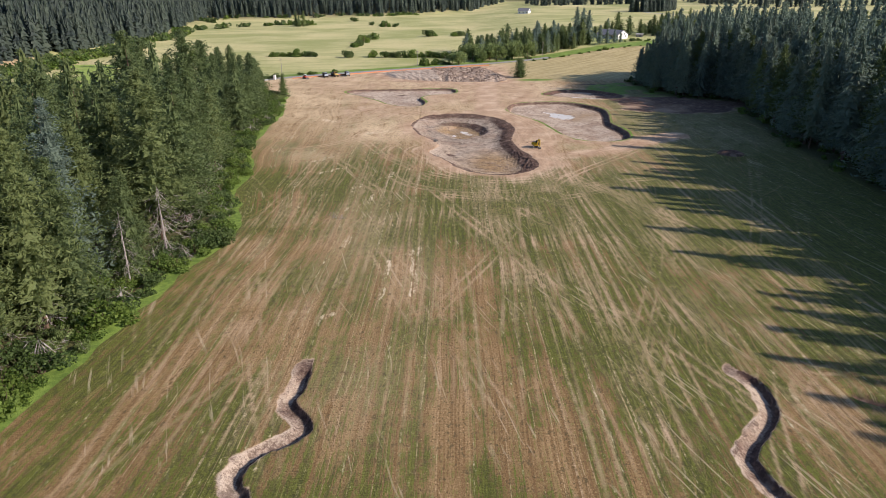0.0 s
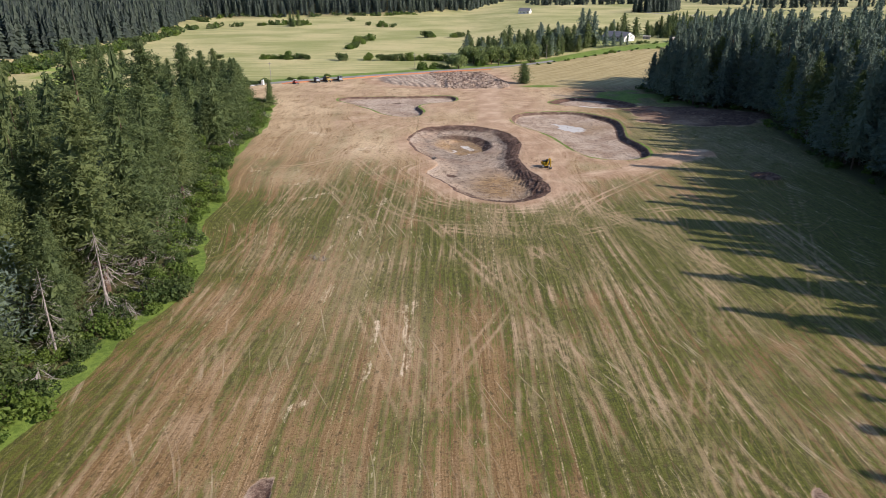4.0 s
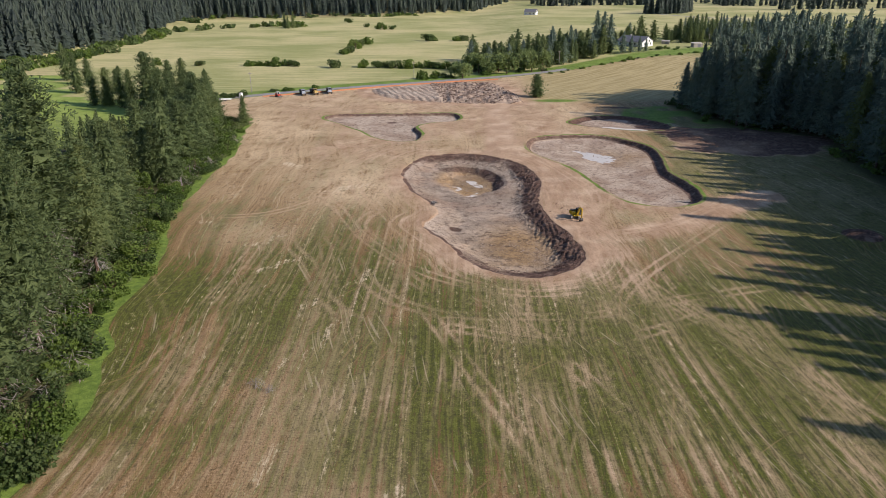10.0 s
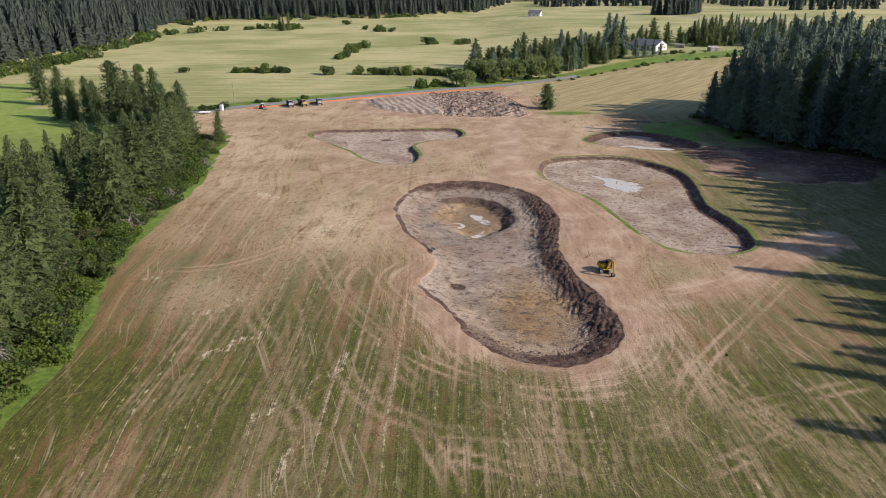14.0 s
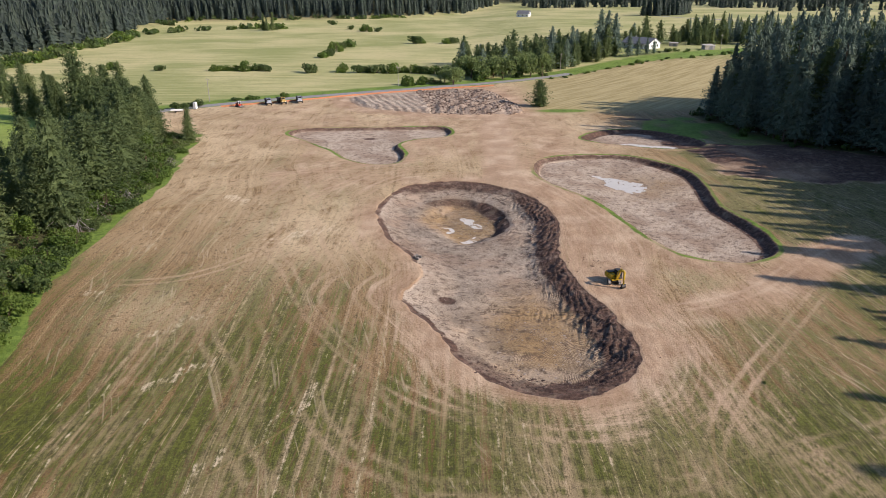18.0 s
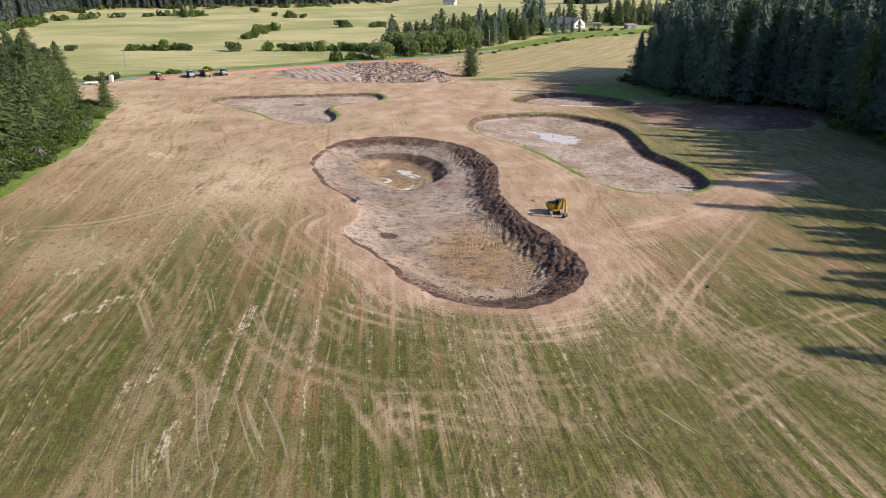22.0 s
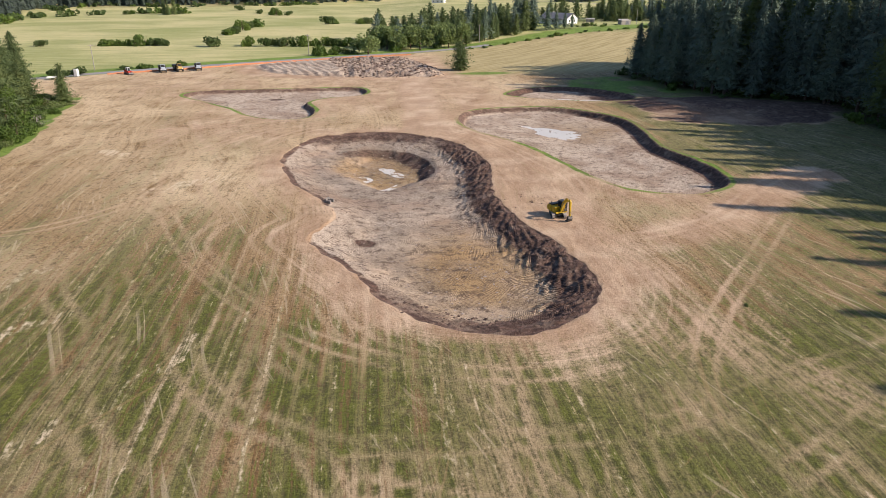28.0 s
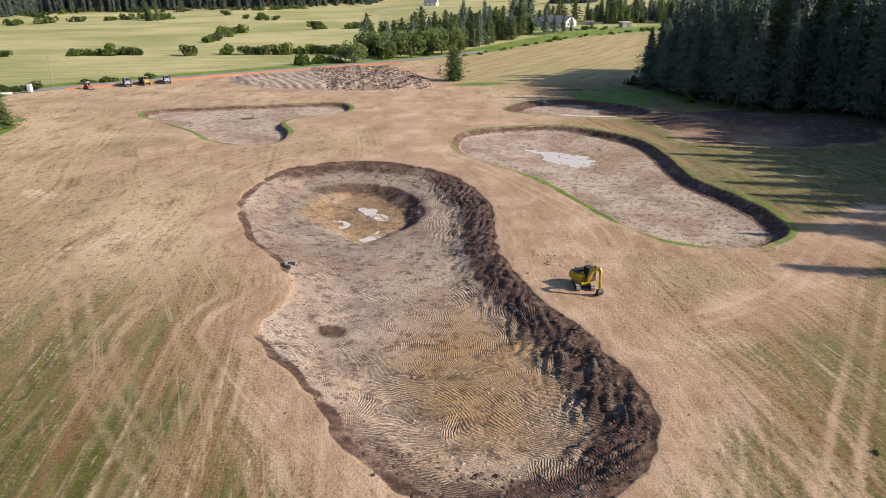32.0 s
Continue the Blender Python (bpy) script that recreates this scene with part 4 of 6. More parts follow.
def clump_crown(seed, h, r, bare, whorls, per, clumps, tufts, size, rise, sharp, core=0.42):
    """Crown of needle clumps: tufts gathered in rounded clumps along and at the ends of the branches, round a dense core."""
    g = np.random.default_rng(seed)
    lean = g.normal(0, 0.012, 2)
    w = np.repeat(np.arange(whorls), per)
    n = len(w)
    f = np.clip((w + g.uniform(-0.5, 0.5, n)) / whorls, 0, 0.985)
    az = g.uniform(0, 2 * math.pi, n)
    lump = 1 + 0.22 * np.cos(2 * az + g.uniform(0, 6.28)) * np.cos(7 * f + g.uniform(0, 6.28))
    L = np.maximum(0.5, r * (1 - f) ** sharp * (0.62 + 0.38 * np.minimum(1, f / 0.2 + 0.2)) * g.uniform(0.62, 1.22, n) * lump)
    keep = g.random(n) > 0.10
    f, az, L = f[keep], az[keep], L[keep]
    n = len(f)
    z = h * (bare + (1 - bare) * f)
    d = np.stack([np.cos(az), np.sin(az), rise * (0.4 + f) + g.normal(0, 0.12, n)], 1)
    o = np.stack([lean[0] * z, lean[1] * z, z], 1)
    i = np.repeat(np.arange(n), clumps)
    t = np.tile((np.arange(clumps) + 1) / clumps, n) * g.uniform(0.78, 1.06, len(i))
    c = o[i] + d[i] * (L[i] * t)[:, None] + g.normal(0, 0.10, (len(i), 3)) * L[i][:, None]
    cr = (0.13 * L[i] + 0.28) * g.uniform(0.75, 1.3, len(i))
    j = np.repeat(np.arange(len(i)), tufts)
    q = g.normal(0, 1, (len(j), 3))
    q /= np.linalg.norm(q, axis=1, keepdims=True)
    at = c[j] + q * cr[j][:, None] * g.uniform(0.6, 1.1, (len(j), 1)) * np.array([1.25, 1.25, 0.8])
    way = g.normal(0, 0.7, (len(j), 3)) + d[i][j] * 0.6 + np.array([0, 0, 0.15])
    way -= q * (way * q).sum(1, keepdims=True) * 0.7
    way /= np.linalg.norm(way, axis=1, keepdims=True)
    s = size * g.uniform(0.65, 1.3, len(j)) * np.minimum(1.15, 0.55 + 0.12 * L[i][j])
    v, fc = diamonds(at - way * s[:, None] * 0.5, at + way * s[:, None] * 0.6, s * g.uniform(0.12, 0.21, len(j)), q + g.normal(0, 0.35, (len(j), 3)))
    cv, cf = tier_arrays(g, h, r * core, bare, 17, 13, sharp, lean)
    return np.concatenate([v, cv]), np.concatenate([fc, cf + len(v)])


def trunk_arrays(seed, h, r0, sides=7, top=0.9):
    g = np.random.default_rng(seed + 500)
    rings = [(-0.4, 1.25), (0.0, 1.15), (0.04, 0.95), (0.35, 0.72), (0.7, 0.38), (top, 0.06)]
    V, Fc = [], []
    bend = g.normal(0, 0.004, 2)
    for f, k in rings:
        z = h * f if f > 0 else f
        for s in range(sides):
            a = 2 * math.pi * s / sides
            rr = r0 * k * (1 + 0.12 * g.normal())
            V.append((math.cos(a) * rr + bend[0] * z, math.sin(a) * rr + bend[1] * z, z))
    for i in range(len(rings) - 1):
        for s in range(sides):
            a, b = i * sides + s, i * sides + (s + 1) % sides
            Fc += [(a, b, b + sides), (a, b + sides, a + sides)]
    return np.array(V), np.array(Fc)


def snag_arrays(seed, z0, z1, L, n):
    """Bare dead branches on the lower trunk."""
    g = np.random.default_rng(seed + 900)
    B, T, W, N = [], [], [], []
    for _ in range(n):
        a, z = g.uniform(0, 6.28), g.uniform(z0, z1)
        l = L * g.uniform(0.5, 1.1)
        b = np.array([0, 0, z])
        t = b + np.array([math.cos(a) * l, math.sin(a) * l, g.normal(-0.75, 0.35) * l])
        B.append(b), T.append(t), W.append(0.05), N.append(np.array([0, 0, 1.0]))
        for q in range(3):
            f = g.uniform(0.35, 0.95)
            m = b + (t - b) * f
            e = m + np.array([math.cos(a + g.normal(0, 0.9)), math.sin(a + g.normal(0, 0.9)), g.normal(-0.3, 0.4)]) * l * 0.45
            B.append(m), T.append(e), W.append(0.035), N.append(np.array([g.normal(), g.normal(), 1.0]))
    return diamonds(np.array(B), np.array(T), np.array(W), np.array(N))


def leaf_arrays(seed, rx, rz, z0, n, size, lumps=7):
    """Leaf clumps of a bush or broad-leaved crown: several uneven lobes with gaps."""
    g = np.random.default_rng(seed)
    lo, hi = (0.05, 0.60) if z0 == 0 else (0.25, 0.95)
    cs = np.stack([g.normal(0, 0.42, lumps) * rx, g.normal(0, 0.42, lumps) * rx, z0 + rz * g.uniform(lo, hi, lumps)], 1)
    rs = g.uniform(0.38, 0.62, lumps)
    i = g.integers(0, lumps, n)
    d = g.normal(0, 1, (n, 3))
    d /= np.linalg.norm(d, axis=1, keepdims=True)
    rad = g.uniform(0.72, 1.05, n) * rs[i]
    p = cs[i] + d * rad[:, None] * np.array([rx, rx, rz * 0.62])
    p[:, 2] = np.maximum(p[:, 2], 0.05)
    way = d * 0.6 + g.normal(0, 0.6, (n, 3))
    way /= np.linalg.norm(way, axis=1, keepdims=True)
    s = size * g.uniform(0.6, 1.3, n)
    return diamonds(p - way * s[:, None] * 0.5, p + way * s[:, None] * 0.5, s * 0.42, d + g.normal(0, 0.5, (n, 3)))


class Kind:
    """One tree or bush built once; stood in many places as a thing of its own, or joined into a far wood."""

    def __init__(self, name, pieces):
        self.name, self.pieces = name, pieces
        self.meshes = [(nm, fast_mesh(nm, v, f, mat), lab) for nm, v, f, mat, lab in pieces]

    def stand(self, x, y, z, s, turn, label, category, group="", wide=1.0):
        ob = thing(self.name, label, category, group)
        ob.matrix_basis = Matrix.Translation((x, y, z)) @ Matrix.Rotation(turn, 4, "Z") @ Matrix.Diagonal((s * wide, s * wide, s, 1))
        for nm, me, lab in self.meshes:
            p = new(nm, me)
            p.parent = ob
            if lab:
                tagged(p, label=lab)
        return ob


def conifer(name, seed, h, r, bare, build, rise, sharp, mat, dead=0, r0=0.33, sides=7):
    """build: whorls, branches per whorl, clumps per branch, tufts per clump, size of a tuft, share of the dense core."""
    v, f = clump_crown(seed, h, r, bare, *build[:5], rise, sharp, build[5])
    tv, tf = trunk_arrays(seed, h, r0, max(sides, 3))
    pieces = [("crown", v, f, mat, ""), ("trunk", tv, tf, BARK, "")]
    if dead:
        sv, sf = snag_arrays(seed, h * 0.08, h * (bare + 0.14), r * 0.55, dead)
        pieces.append(("dead_wood", sv, sf, DEAD, "bare grey dead lower branches"))
    return Kind(name, pieces)


def wood(name, label, category, spots, kinds, ground_at, stretch=(0.75, 1.15)):
    """Many trees joined into one object of stuff: crowns in one part, trunks in another."""
    g = np.random.default_rng(len(spots))
    heaps = {}
    for x, y in spots:
        kd = kinds[g.integers(len(kinds))]
        s, a, tone = g.uniform(*stretch), g.uniform(0, 6.28), g.random()
        z = float(ground_at(np.array([x]), np.array([y]))[0])
        ca, sa = math.cos(a) * s, math.sin(a) * s
        for nm, v, f, mat, lab in kd.pieces:
            h = heaps.setdefault((nm, mat.name), [mat, [], [], [], 0])
            w = np.stack([v[:, 0] * ca - v[:, 1] * sa + x, v[:, 0] * sa + v[:, 1] * ca + y, v[:, 2] * s + z], 1)
            h[1].append(w), h[2].append(f + h[4]), h[3].append(np.full(len(v), tone))
            h[4] += len(v)
    ob = thing(name, label, category, kind="stuff")
    for (nm, _), (mat, vs, fs, ts, _) in heaps.items():
        me = fast_mesh(nm, np.concatenate(vs), np.concatenate(fs), mat)
        give(me, "tone", np.concatenate(ts))
        p = new(nm, me)
        p.parent = ob
        tagged(p, kind="stuff")
    return ob


def scatter(x0, x1, y0, y1, gap, ok, seed):
    """Jittered places with that spacing where ok(x, y)."""
    g = np.random.default_rng(seed)
    xs, ys = np.meshgrid(np.arange(x0, x1, gap), np.arange(y0, y1, gap))
    xs = xs.ravel() + g.uniform(-0.42, 0.42, xs.size) * gap
    ys = ys.ravel() + g.uniform(-0.42, 0.42, ys.size) * gap
    keep = ok(xs, ys)
    return np.stack([xs[keep], ys[keep]], 1)


NEAR_BUILD, SHADY_BUILD, MID_BUILD = (30, 8, 3, 12, 0.60, 0.45), (28, 8, 2, 7, 0.85, 0.58), (18, 7, 1, 4, 1.75, 0.64)
PINES = [conifer("pine_tree", 11 + i, h, r, bare, NEAR_BUILD, dr, sh, NEEDLES, dead) for i, (h, r, bare, dr, sh, dead) in enumerate([(30, 5.4, 0.20, 0.26, 0.66, 60), (26, 5.3, 0.10, 0.22, 0.68, 24), (32, 5.2, 0.30, 0.28, 0.60, 90), (22, 5.4, 0.04, 0.18, 0.74, 0)])]
FIRS = [conifer("fir_tree", 31 + i, h, r, bare, NEAR_BUILD, dr, sh, FIR, dead) for i, (h, r, bare, dr, sh, dead) in enumerate([(32, 6.0, 0.06, 0.04, 0.84, 12), (28, 5.7, 0.09, 0.0, 0.80, 16), (35, 6.0, 0.12, 0.05, 0.76, 20)])]
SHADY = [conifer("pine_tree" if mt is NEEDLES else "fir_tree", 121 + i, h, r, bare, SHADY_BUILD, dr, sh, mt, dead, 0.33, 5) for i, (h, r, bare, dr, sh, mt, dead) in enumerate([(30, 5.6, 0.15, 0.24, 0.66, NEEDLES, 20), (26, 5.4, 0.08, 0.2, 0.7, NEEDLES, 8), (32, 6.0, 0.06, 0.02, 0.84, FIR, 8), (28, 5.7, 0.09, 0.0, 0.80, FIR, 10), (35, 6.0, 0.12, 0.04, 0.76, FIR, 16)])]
MID = [conifer("conifer", 61 + i, h, r, bare, MID_BUILD, dr, sh, mt, 0, 0.33, 3) for i, (h, r, bare, dr, sh, mt) in enumerate([(30, 6.0, 0.12, 0.18, 0.68, NEEDLES), (28, 5.9, 0.08, 0.0, 0.82, FIR), (32, 6.1, 0.10, 0.04, 0.78, FIR), (25, 5.8, 0.05, 0.14, 0.72, NEEDLES)])]
BUSHY = [conifer("pine_tree", 151 + i, h, r, 0.03, (22, 9, 3, 10, 0.62, 0.62), 0.20, sh, NEEDLES, dead) for i, (h, r, sh, dead) in enumerate([(18, 4.9, 0.62, 0), (16, 4.9, 0.56, 8), (20, 4.8, 0.68, 6)])]
DEEP = [conifer("conifer", 161 + i, h, r, bare, (26, 7, 1, 9, 1.0, 0.5), dr, sh, NEEDLES, 0, 0.33, 4) for i, (h, r, bare, dr, sh) in enumerate([(30, 5.8, 0.12, 0.2, 0.66), (25, 5.6, 0.05, 0.15, 0.72)])]
FARK = [Kind("conifer", [("crown", *tier_arrays(np.random.default_rng(81 + i), h, r, 0.0, 13, 9, sh), FAR_FIR_HAZED, "")]) for i, (h, r, sh) in enumerate([(30, 5.0, 0.8), (26, 4.8, 0.85), (33, 5.2, 0.75), (22, 4.6, 0.8), (28, 4.2, 0.9)])]

west_ok = lambda x, y: (x < EDGE_X(y) - 8.5) & (into(x, y, LAWN) < -3) & (y < 308 - np.maximum(0, -70 - x) * 0.1)
spots = np.concatenate([scatter(-130, -44, 30, 312, 6.9, west_ok, 3), scatter(-250, -130, 60, 312, 7.6, west_ok, 4)])
depth = EDGE_X(spots[:, 1]) - spots[:, 0]
front = (depth < 25) & (spots[:, 1] > 42)
for x, y in spots[front]:
    g = rng.random()
    taper = 1.0 - 0.36 * float(step(168, 205, y))
    kd = PINES[rng.integers(4)] if g < 0.96 else FIRS[rng.integers(3)]
    s = rng.choice((0.55, 0.72, 0.85, 0.98, 1.12)) * rng.uniform(0.92, 1.06) * taper * (0.75 if y > 195 and EDGE_X(y) - x > 14 else 1.0) * (0.8 if EDGE_X(y) - x < 9 else 1.0)
    if y > 176:
        kd, g, s = BUSHY[rng.integers(3)], 0.0, rng.choice((0.62, 0.8, 0.95, 1.1)) * (0.85 if y > 195 and EDGE_X(y) - x > 14 else 1.0) * rng.uniform(0.9, 1.08)
    kind, lab = ("pine", "tall green pine with bare grey lower branches") if g < 0.96 else ("fir", "tall dark green fir with drooping branches")
    kd.stand(x, y, float(land(np.array([x]), np.array([y]))[0]), s, rng.uniform(0, 6.28), lab + " at the field's edge", kind, "trees of the western wood", rng.uniform(1.0, 1.45))
back = spots[~front]
small = (back[:, 1] > 180) & (back[:, 0] < -80) | (back[:, 1] > 262) & (back[:, 0] < -76)
close = ~small & (back[:, 1] > 40) & (back[:, 1] < 150) & (EDGE_X(back[:, 1]) - back[:, 0] < 52)
wood("western_wood", "dense green pines behind the wood's front rows", "wood", back[close], DEEP, land, (0.62, 1.1))
wood("western_wood", "dense green pine and fir wood behind the field", "wood", back[~small & ~close], [MID[0], MID[3], MID[3], MID[0], MID[1]], land, (0.62, 1.12))
wood("western_wood", "young lower pines and firs between wood and lawn", "wood", back[small], [MID[0], MID[3]], land, (0.30, 0.50))

WOOD_X = lambda y: np.interp(y, [-40, 147, 207, 245, 272, 286, 291, 308, 340, 352, 360], [106, 103, 105, 110, 116, 112, 100, 91, 90, 97, 112])
east_ok = lambda x, y: x > WOOD_X(y) + 2.0
spots = np.concatenate([scatter(88, 138, 20, 366, 4.8, east_ok, 5), scatter(138, 250, 30, 366, 9.0, east_ok, 6)])
front = spots[:, 0] - WOOD_X(spots[:, 1]) < 13
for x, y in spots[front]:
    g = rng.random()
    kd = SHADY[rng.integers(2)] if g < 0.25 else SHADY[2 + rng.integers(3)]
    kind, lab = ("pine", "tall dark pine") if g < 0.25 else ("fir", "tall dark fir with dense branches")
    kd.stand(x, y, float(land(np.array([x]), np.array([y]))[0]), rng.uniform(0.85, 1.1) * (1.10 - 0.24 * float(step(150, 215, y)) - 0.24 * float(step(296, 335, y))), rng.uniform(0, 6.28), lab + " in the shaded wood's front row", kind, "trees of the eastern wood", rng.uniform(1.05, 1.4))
rest = spots[~front]
wood("eastern_wood", "dense dark conifer wood in its own shade", "wood", rest[rest[:, 1] < 200], MID[1:3], land, (0.9, 1.15))
wood("eastern_wood", "lower dark conifers beside the ponds", "wood", rest[rest[:, 1] >= 200], MID[1:], land, (0.95, 1.15))

foot = lambda x, y: np.interp(y, HILL_FOOT[:, 1], HILL_FOOT[:, 0])
hill_ok = lambda x, y: (x < foot(x, y) - 3 + 6 * grain(x, y, 30, 7)) & (x > foot(x, y) - 95)
spots = scatter(-440, -200, 240, 1000, 6.4, hill_ok, 8)
back_ok = lambda x, y: (x < foot(x, y)) & (to_line(x, y, HILL_FOOT)[0] < 80) & (y > 985)
spots = np.concatenate([spots, scatter(-420, 130, 980, 1450, 9.0, back_ok, 9)])
far_ok = lambda x, y: grain(x, y, 120, 13) + 0.8 * step(1480, 1560, y - 0.15 * x) > 0.22
spots = np.concatenate([spots, scatter(150, 1250, 1230, 1740, 17.0, far_ok, 10)])
for line in ([(255, 985), (300, 1010), (330, 1090)], [(200, 1400), (420, 1430)], [(150, 1250), (330, 1290)], [(470, 1100), (700, 1160)]):
    c = spline(line, 40, False)
    spots = np.concatenate([spots, c + rng.normal(0, 5, c.shape)])
wood("hillside_wood", "dark conifer forest on the far hillside", "forest", spots, FARK, land, (0.7, 1.1))


# ---- bushes, broad-leaved trees and single trees ----
def bush(name, seed, rx, rz, n, size, mat, stems=5, lumps=8, z0=0.0, dead=0):
    v, f = leaf_arrays(seed, rx, rz, z0, n, size, lumps)
    g = np.random.default_rng(seed + 77)
    a = g.uniform(0, 6.28, stems)
    l = g.uniform(0.3, 0.6, stems) * rx
    base = np.stack([np.cos(a) * 0.12, np.sin(a) * 0.12, np.full(stems, -0.1)], 1)
    tip = np.stack([np.cos(a) * l, np.sin(a) * l, z0 + rz * g.uniform(0.5, 0.85, stems)], 1)
    sv, sf = [], []
    for b, t in zip(base, tip):
        k = len(sv) * 3
        ring = [np.array([math.cos(q), math.sin(q), 0]) for q in (0, 2.1, 4.2)]
        sv += [[b + r * 0.05 * rx ** 0.5 for r in ring], [t + r * 0.015 for r in ring]]
        sf += [(k + i, k + (i + 1) % 3, k + 3 + (i + 1) % 3) for i in range(3)] + [(k + i, k + 3 + (i + 1) % 3, k + 3 + i) for i in range(3)]
    pieces = [("foliage", v, f, mat, ""), ("stem", np.concatenate([np.array(q) for q in sv]), np.array(sf), BARK, "")]
    if dead:
        dv, df = snag_arrays(seed, 0.2, rz, rx, dead)
        pieces.append(("dead_wood", dv, df, DEAD, "bare grey twigs"))
    return Kind(name, pieces)


def broad_tree(name, seed, h, r, n, size, mat):
    v, f = leaf_arrays(seed, r, h * 0.8, h * 0.12, n, size, 12)
    tv, tf = trunk_arrays(seed, h * 0.75, 0.28)
    return Kind(name, [("crown", v, f, mat, ""), ("trunk", tv, tf, BARK, "")])


BUSHES = [bush("bush", 101, 2.6, 3.0, 620, 0.62, LEAVES), bush("bush", 102, 2.0, 2.4, 520, 0.55, SHRUB, dead=6), bush("bush", 103, 3.2, 4.2, 760, 0.7, LEAVES), bush("bush", 104, 1.7, 1.9, 420, 0.5, WILLOW, dead=5), bush("bush", 105, 2.8, 3.4, 640, 0.62, SHRUB)]
THICKET = [bush("bush", 101, 2.6, 3.0, 1050, 0.44, LEAVES), bush("bush", 102, 2.0, 2.4, 900, 0.38, SHRUB, dead=6), bush("bush", 103, 3.2, 4.2, 1250, 0.48, LEAVES), bush("bush", 104, 1.7, 1.9, 700, 0.36, WILLOW, dead=5), bush("bush", 105, 2.8, 3.4, 1050, 0.44, SHRUB)]
GREY = Kind("dead_shrub", [("bare_crown", *snag_arrays(41, 0.1, 2.8, 2.2, 34), DEAD, ""), ("stem", *trunk_arrays(41, 3.2, 0.07, 5), DEAD, "")])
SNAG = Kind("dead_tree", [("bare_crown", *snag_arrays(44, 3, 15, 2.2, 60), DEAD, ""), ("trunk", *trunk_arrays(44, 17, 0.2, 6), DEAD, "")])
ALDERS = [broad_tree("alder_tree", 121, 9, 3.0, 1500, 0.52, LEAVES), broad_tree("alder_tree", 122, 7, 2.6, 1300, 0.48, LEAVES)]
WILLOWS = [broad_tree("willow_tree", 131, 11, 4.6, 1000, 0.95, WILLOW), broad_tree("willow_tree", 132, 8, 3.6, 800, 0.85, WILLOW)]
SOLO = [conifer("pine_tree", 141, 9.6, 3.6, 0.03, (16, 9, 2, 15, 0.50, 0.72), 0.22, 0.50, NEEDLES), conifer("fir_tree", 142, 11, 2.9, 0.02, (16, 8, 2, 8, 0.55, 0.66), 0.02, 0.86, NEEDLES)]


def spot_z(x, y):
    return float(land(np.array([float(x)]), np.array([float(y)]))[0])


def put_bush(kd, x, y, s, label, category="bush", group=""):
    return kd.stand(x, y, spot_z(x, y), s, rng.uniform(0, 6.28), label, category, group, rng.uniform(0.9, 1.2))


# thicket between the western wood and the verge
g = np.random.default_rng(23)
y = 46.0
while y < 308:
    for row in range(3):
        x = EDGE_X(y) - 3.4 - row * 2.9 - g.uniform(-0.8, 1.2)
        q = g.random()
        if q < 0.10:
            put_bush(GREY, x, y, g.uniform(0.7, 1.3), "leafless grey dead shrub in the thicket", "shrub", "thicket at the western verge")
        elif q < 0.16 and row:
            put_bush(ALDERS[g.integers(2)], x - 2, y, g.uniform(0.7, 1.15), "bright green leafy alder in the thicket", "tree", "thicket at the western verge")
        else:
            i = g.integers(5)
            put_bush(THICKET[i], x, y, g.uniform(0.55, 1.1), ("bright green leafy bush", "dull green bush with dead twigs", "tall bright green bush", "low grey-green willow bush", "dark green bush")[i] + " beside the mown field", "bush", "thicket at the western verge")
    y += g.uniform(2.8, 4.6)
for x, y, s in ((-57.5, 86, 1.0), (-52, 100, 0.85), (-50.5, 112, 0.9), (-58, 72, 0.8), (-55, 140, 0.7)):
    put_bush(SNAG, x, y, s, "dead grey conifer without needles at the wood's edge", "dead tree")

# understorey deeper in the woods
low = [bush("bush", 151, 2.4, 2.6, 130, 0.95, SHRUB, 3), bush("bush", 152, 2.0, 2.2, 120, 0.9, LEAVES, 3)]
spots = scatter(-100, -50, 40, 300, 5.6, lambda x, y: (x < EDGE_X(y) - 14) & (x > EDGE_X(y) - 50) & (into(x, y, LAWN) < 0), 15)
wood("undergrowth", "green undergrowth of low bushes beneath the pines", "undergrowth", spots, low, land, (0.6, 1.3))
spots = scatter(86, 132, 60, 350, 6.5, lambda x, y: (x > WOOD_X(y) - 1.5) & (x < WOOD_X(y) + 16), 16)
wood("undergrowth", "dark undergrowth along the shaded wood's edge", "undergrowth", spots, low, land, (0.5, 1.2))
spots = scatter(-262, -205, 330, 560, 7.0, lambda x, y: np.abs(x - foot(x, y) - 14) < 14, 17)
wood("hill_foot_scrub", "green scrub along the foot of the wooded hill", "scrub", spots, low, land, (1.0, 2.2))
spots = np.concatenate([spline([(-255, 560), (-262, 690), (-280, 770), (-190, 850), (-172, 835)], 16, False) + 0.0, spline([(-300, 900), (-330, 955), (-118, 1022), (-60, 1050)], 12, False)])
wood("hill_foot_scrub", "green scrub at the edge of the far pasture", "scrub", spots + rng.normal(0, 4, spots.shape), low, land, (1.4, 2.8))

# single trees
SOLO[0].stand(37.4, 361.5, spot_z(37.4, 361.5), 1.02, 0.4, "lone bushy pine at the corner of the stubble field", "pine", wide=1.2)
SOLO[1].stand(-72.5, 299.5, spot_z(-72.5, 299.5), 0.95, 1.4, "small dark fir standing alone at the tip of the wood", "fir", wide=1.35)
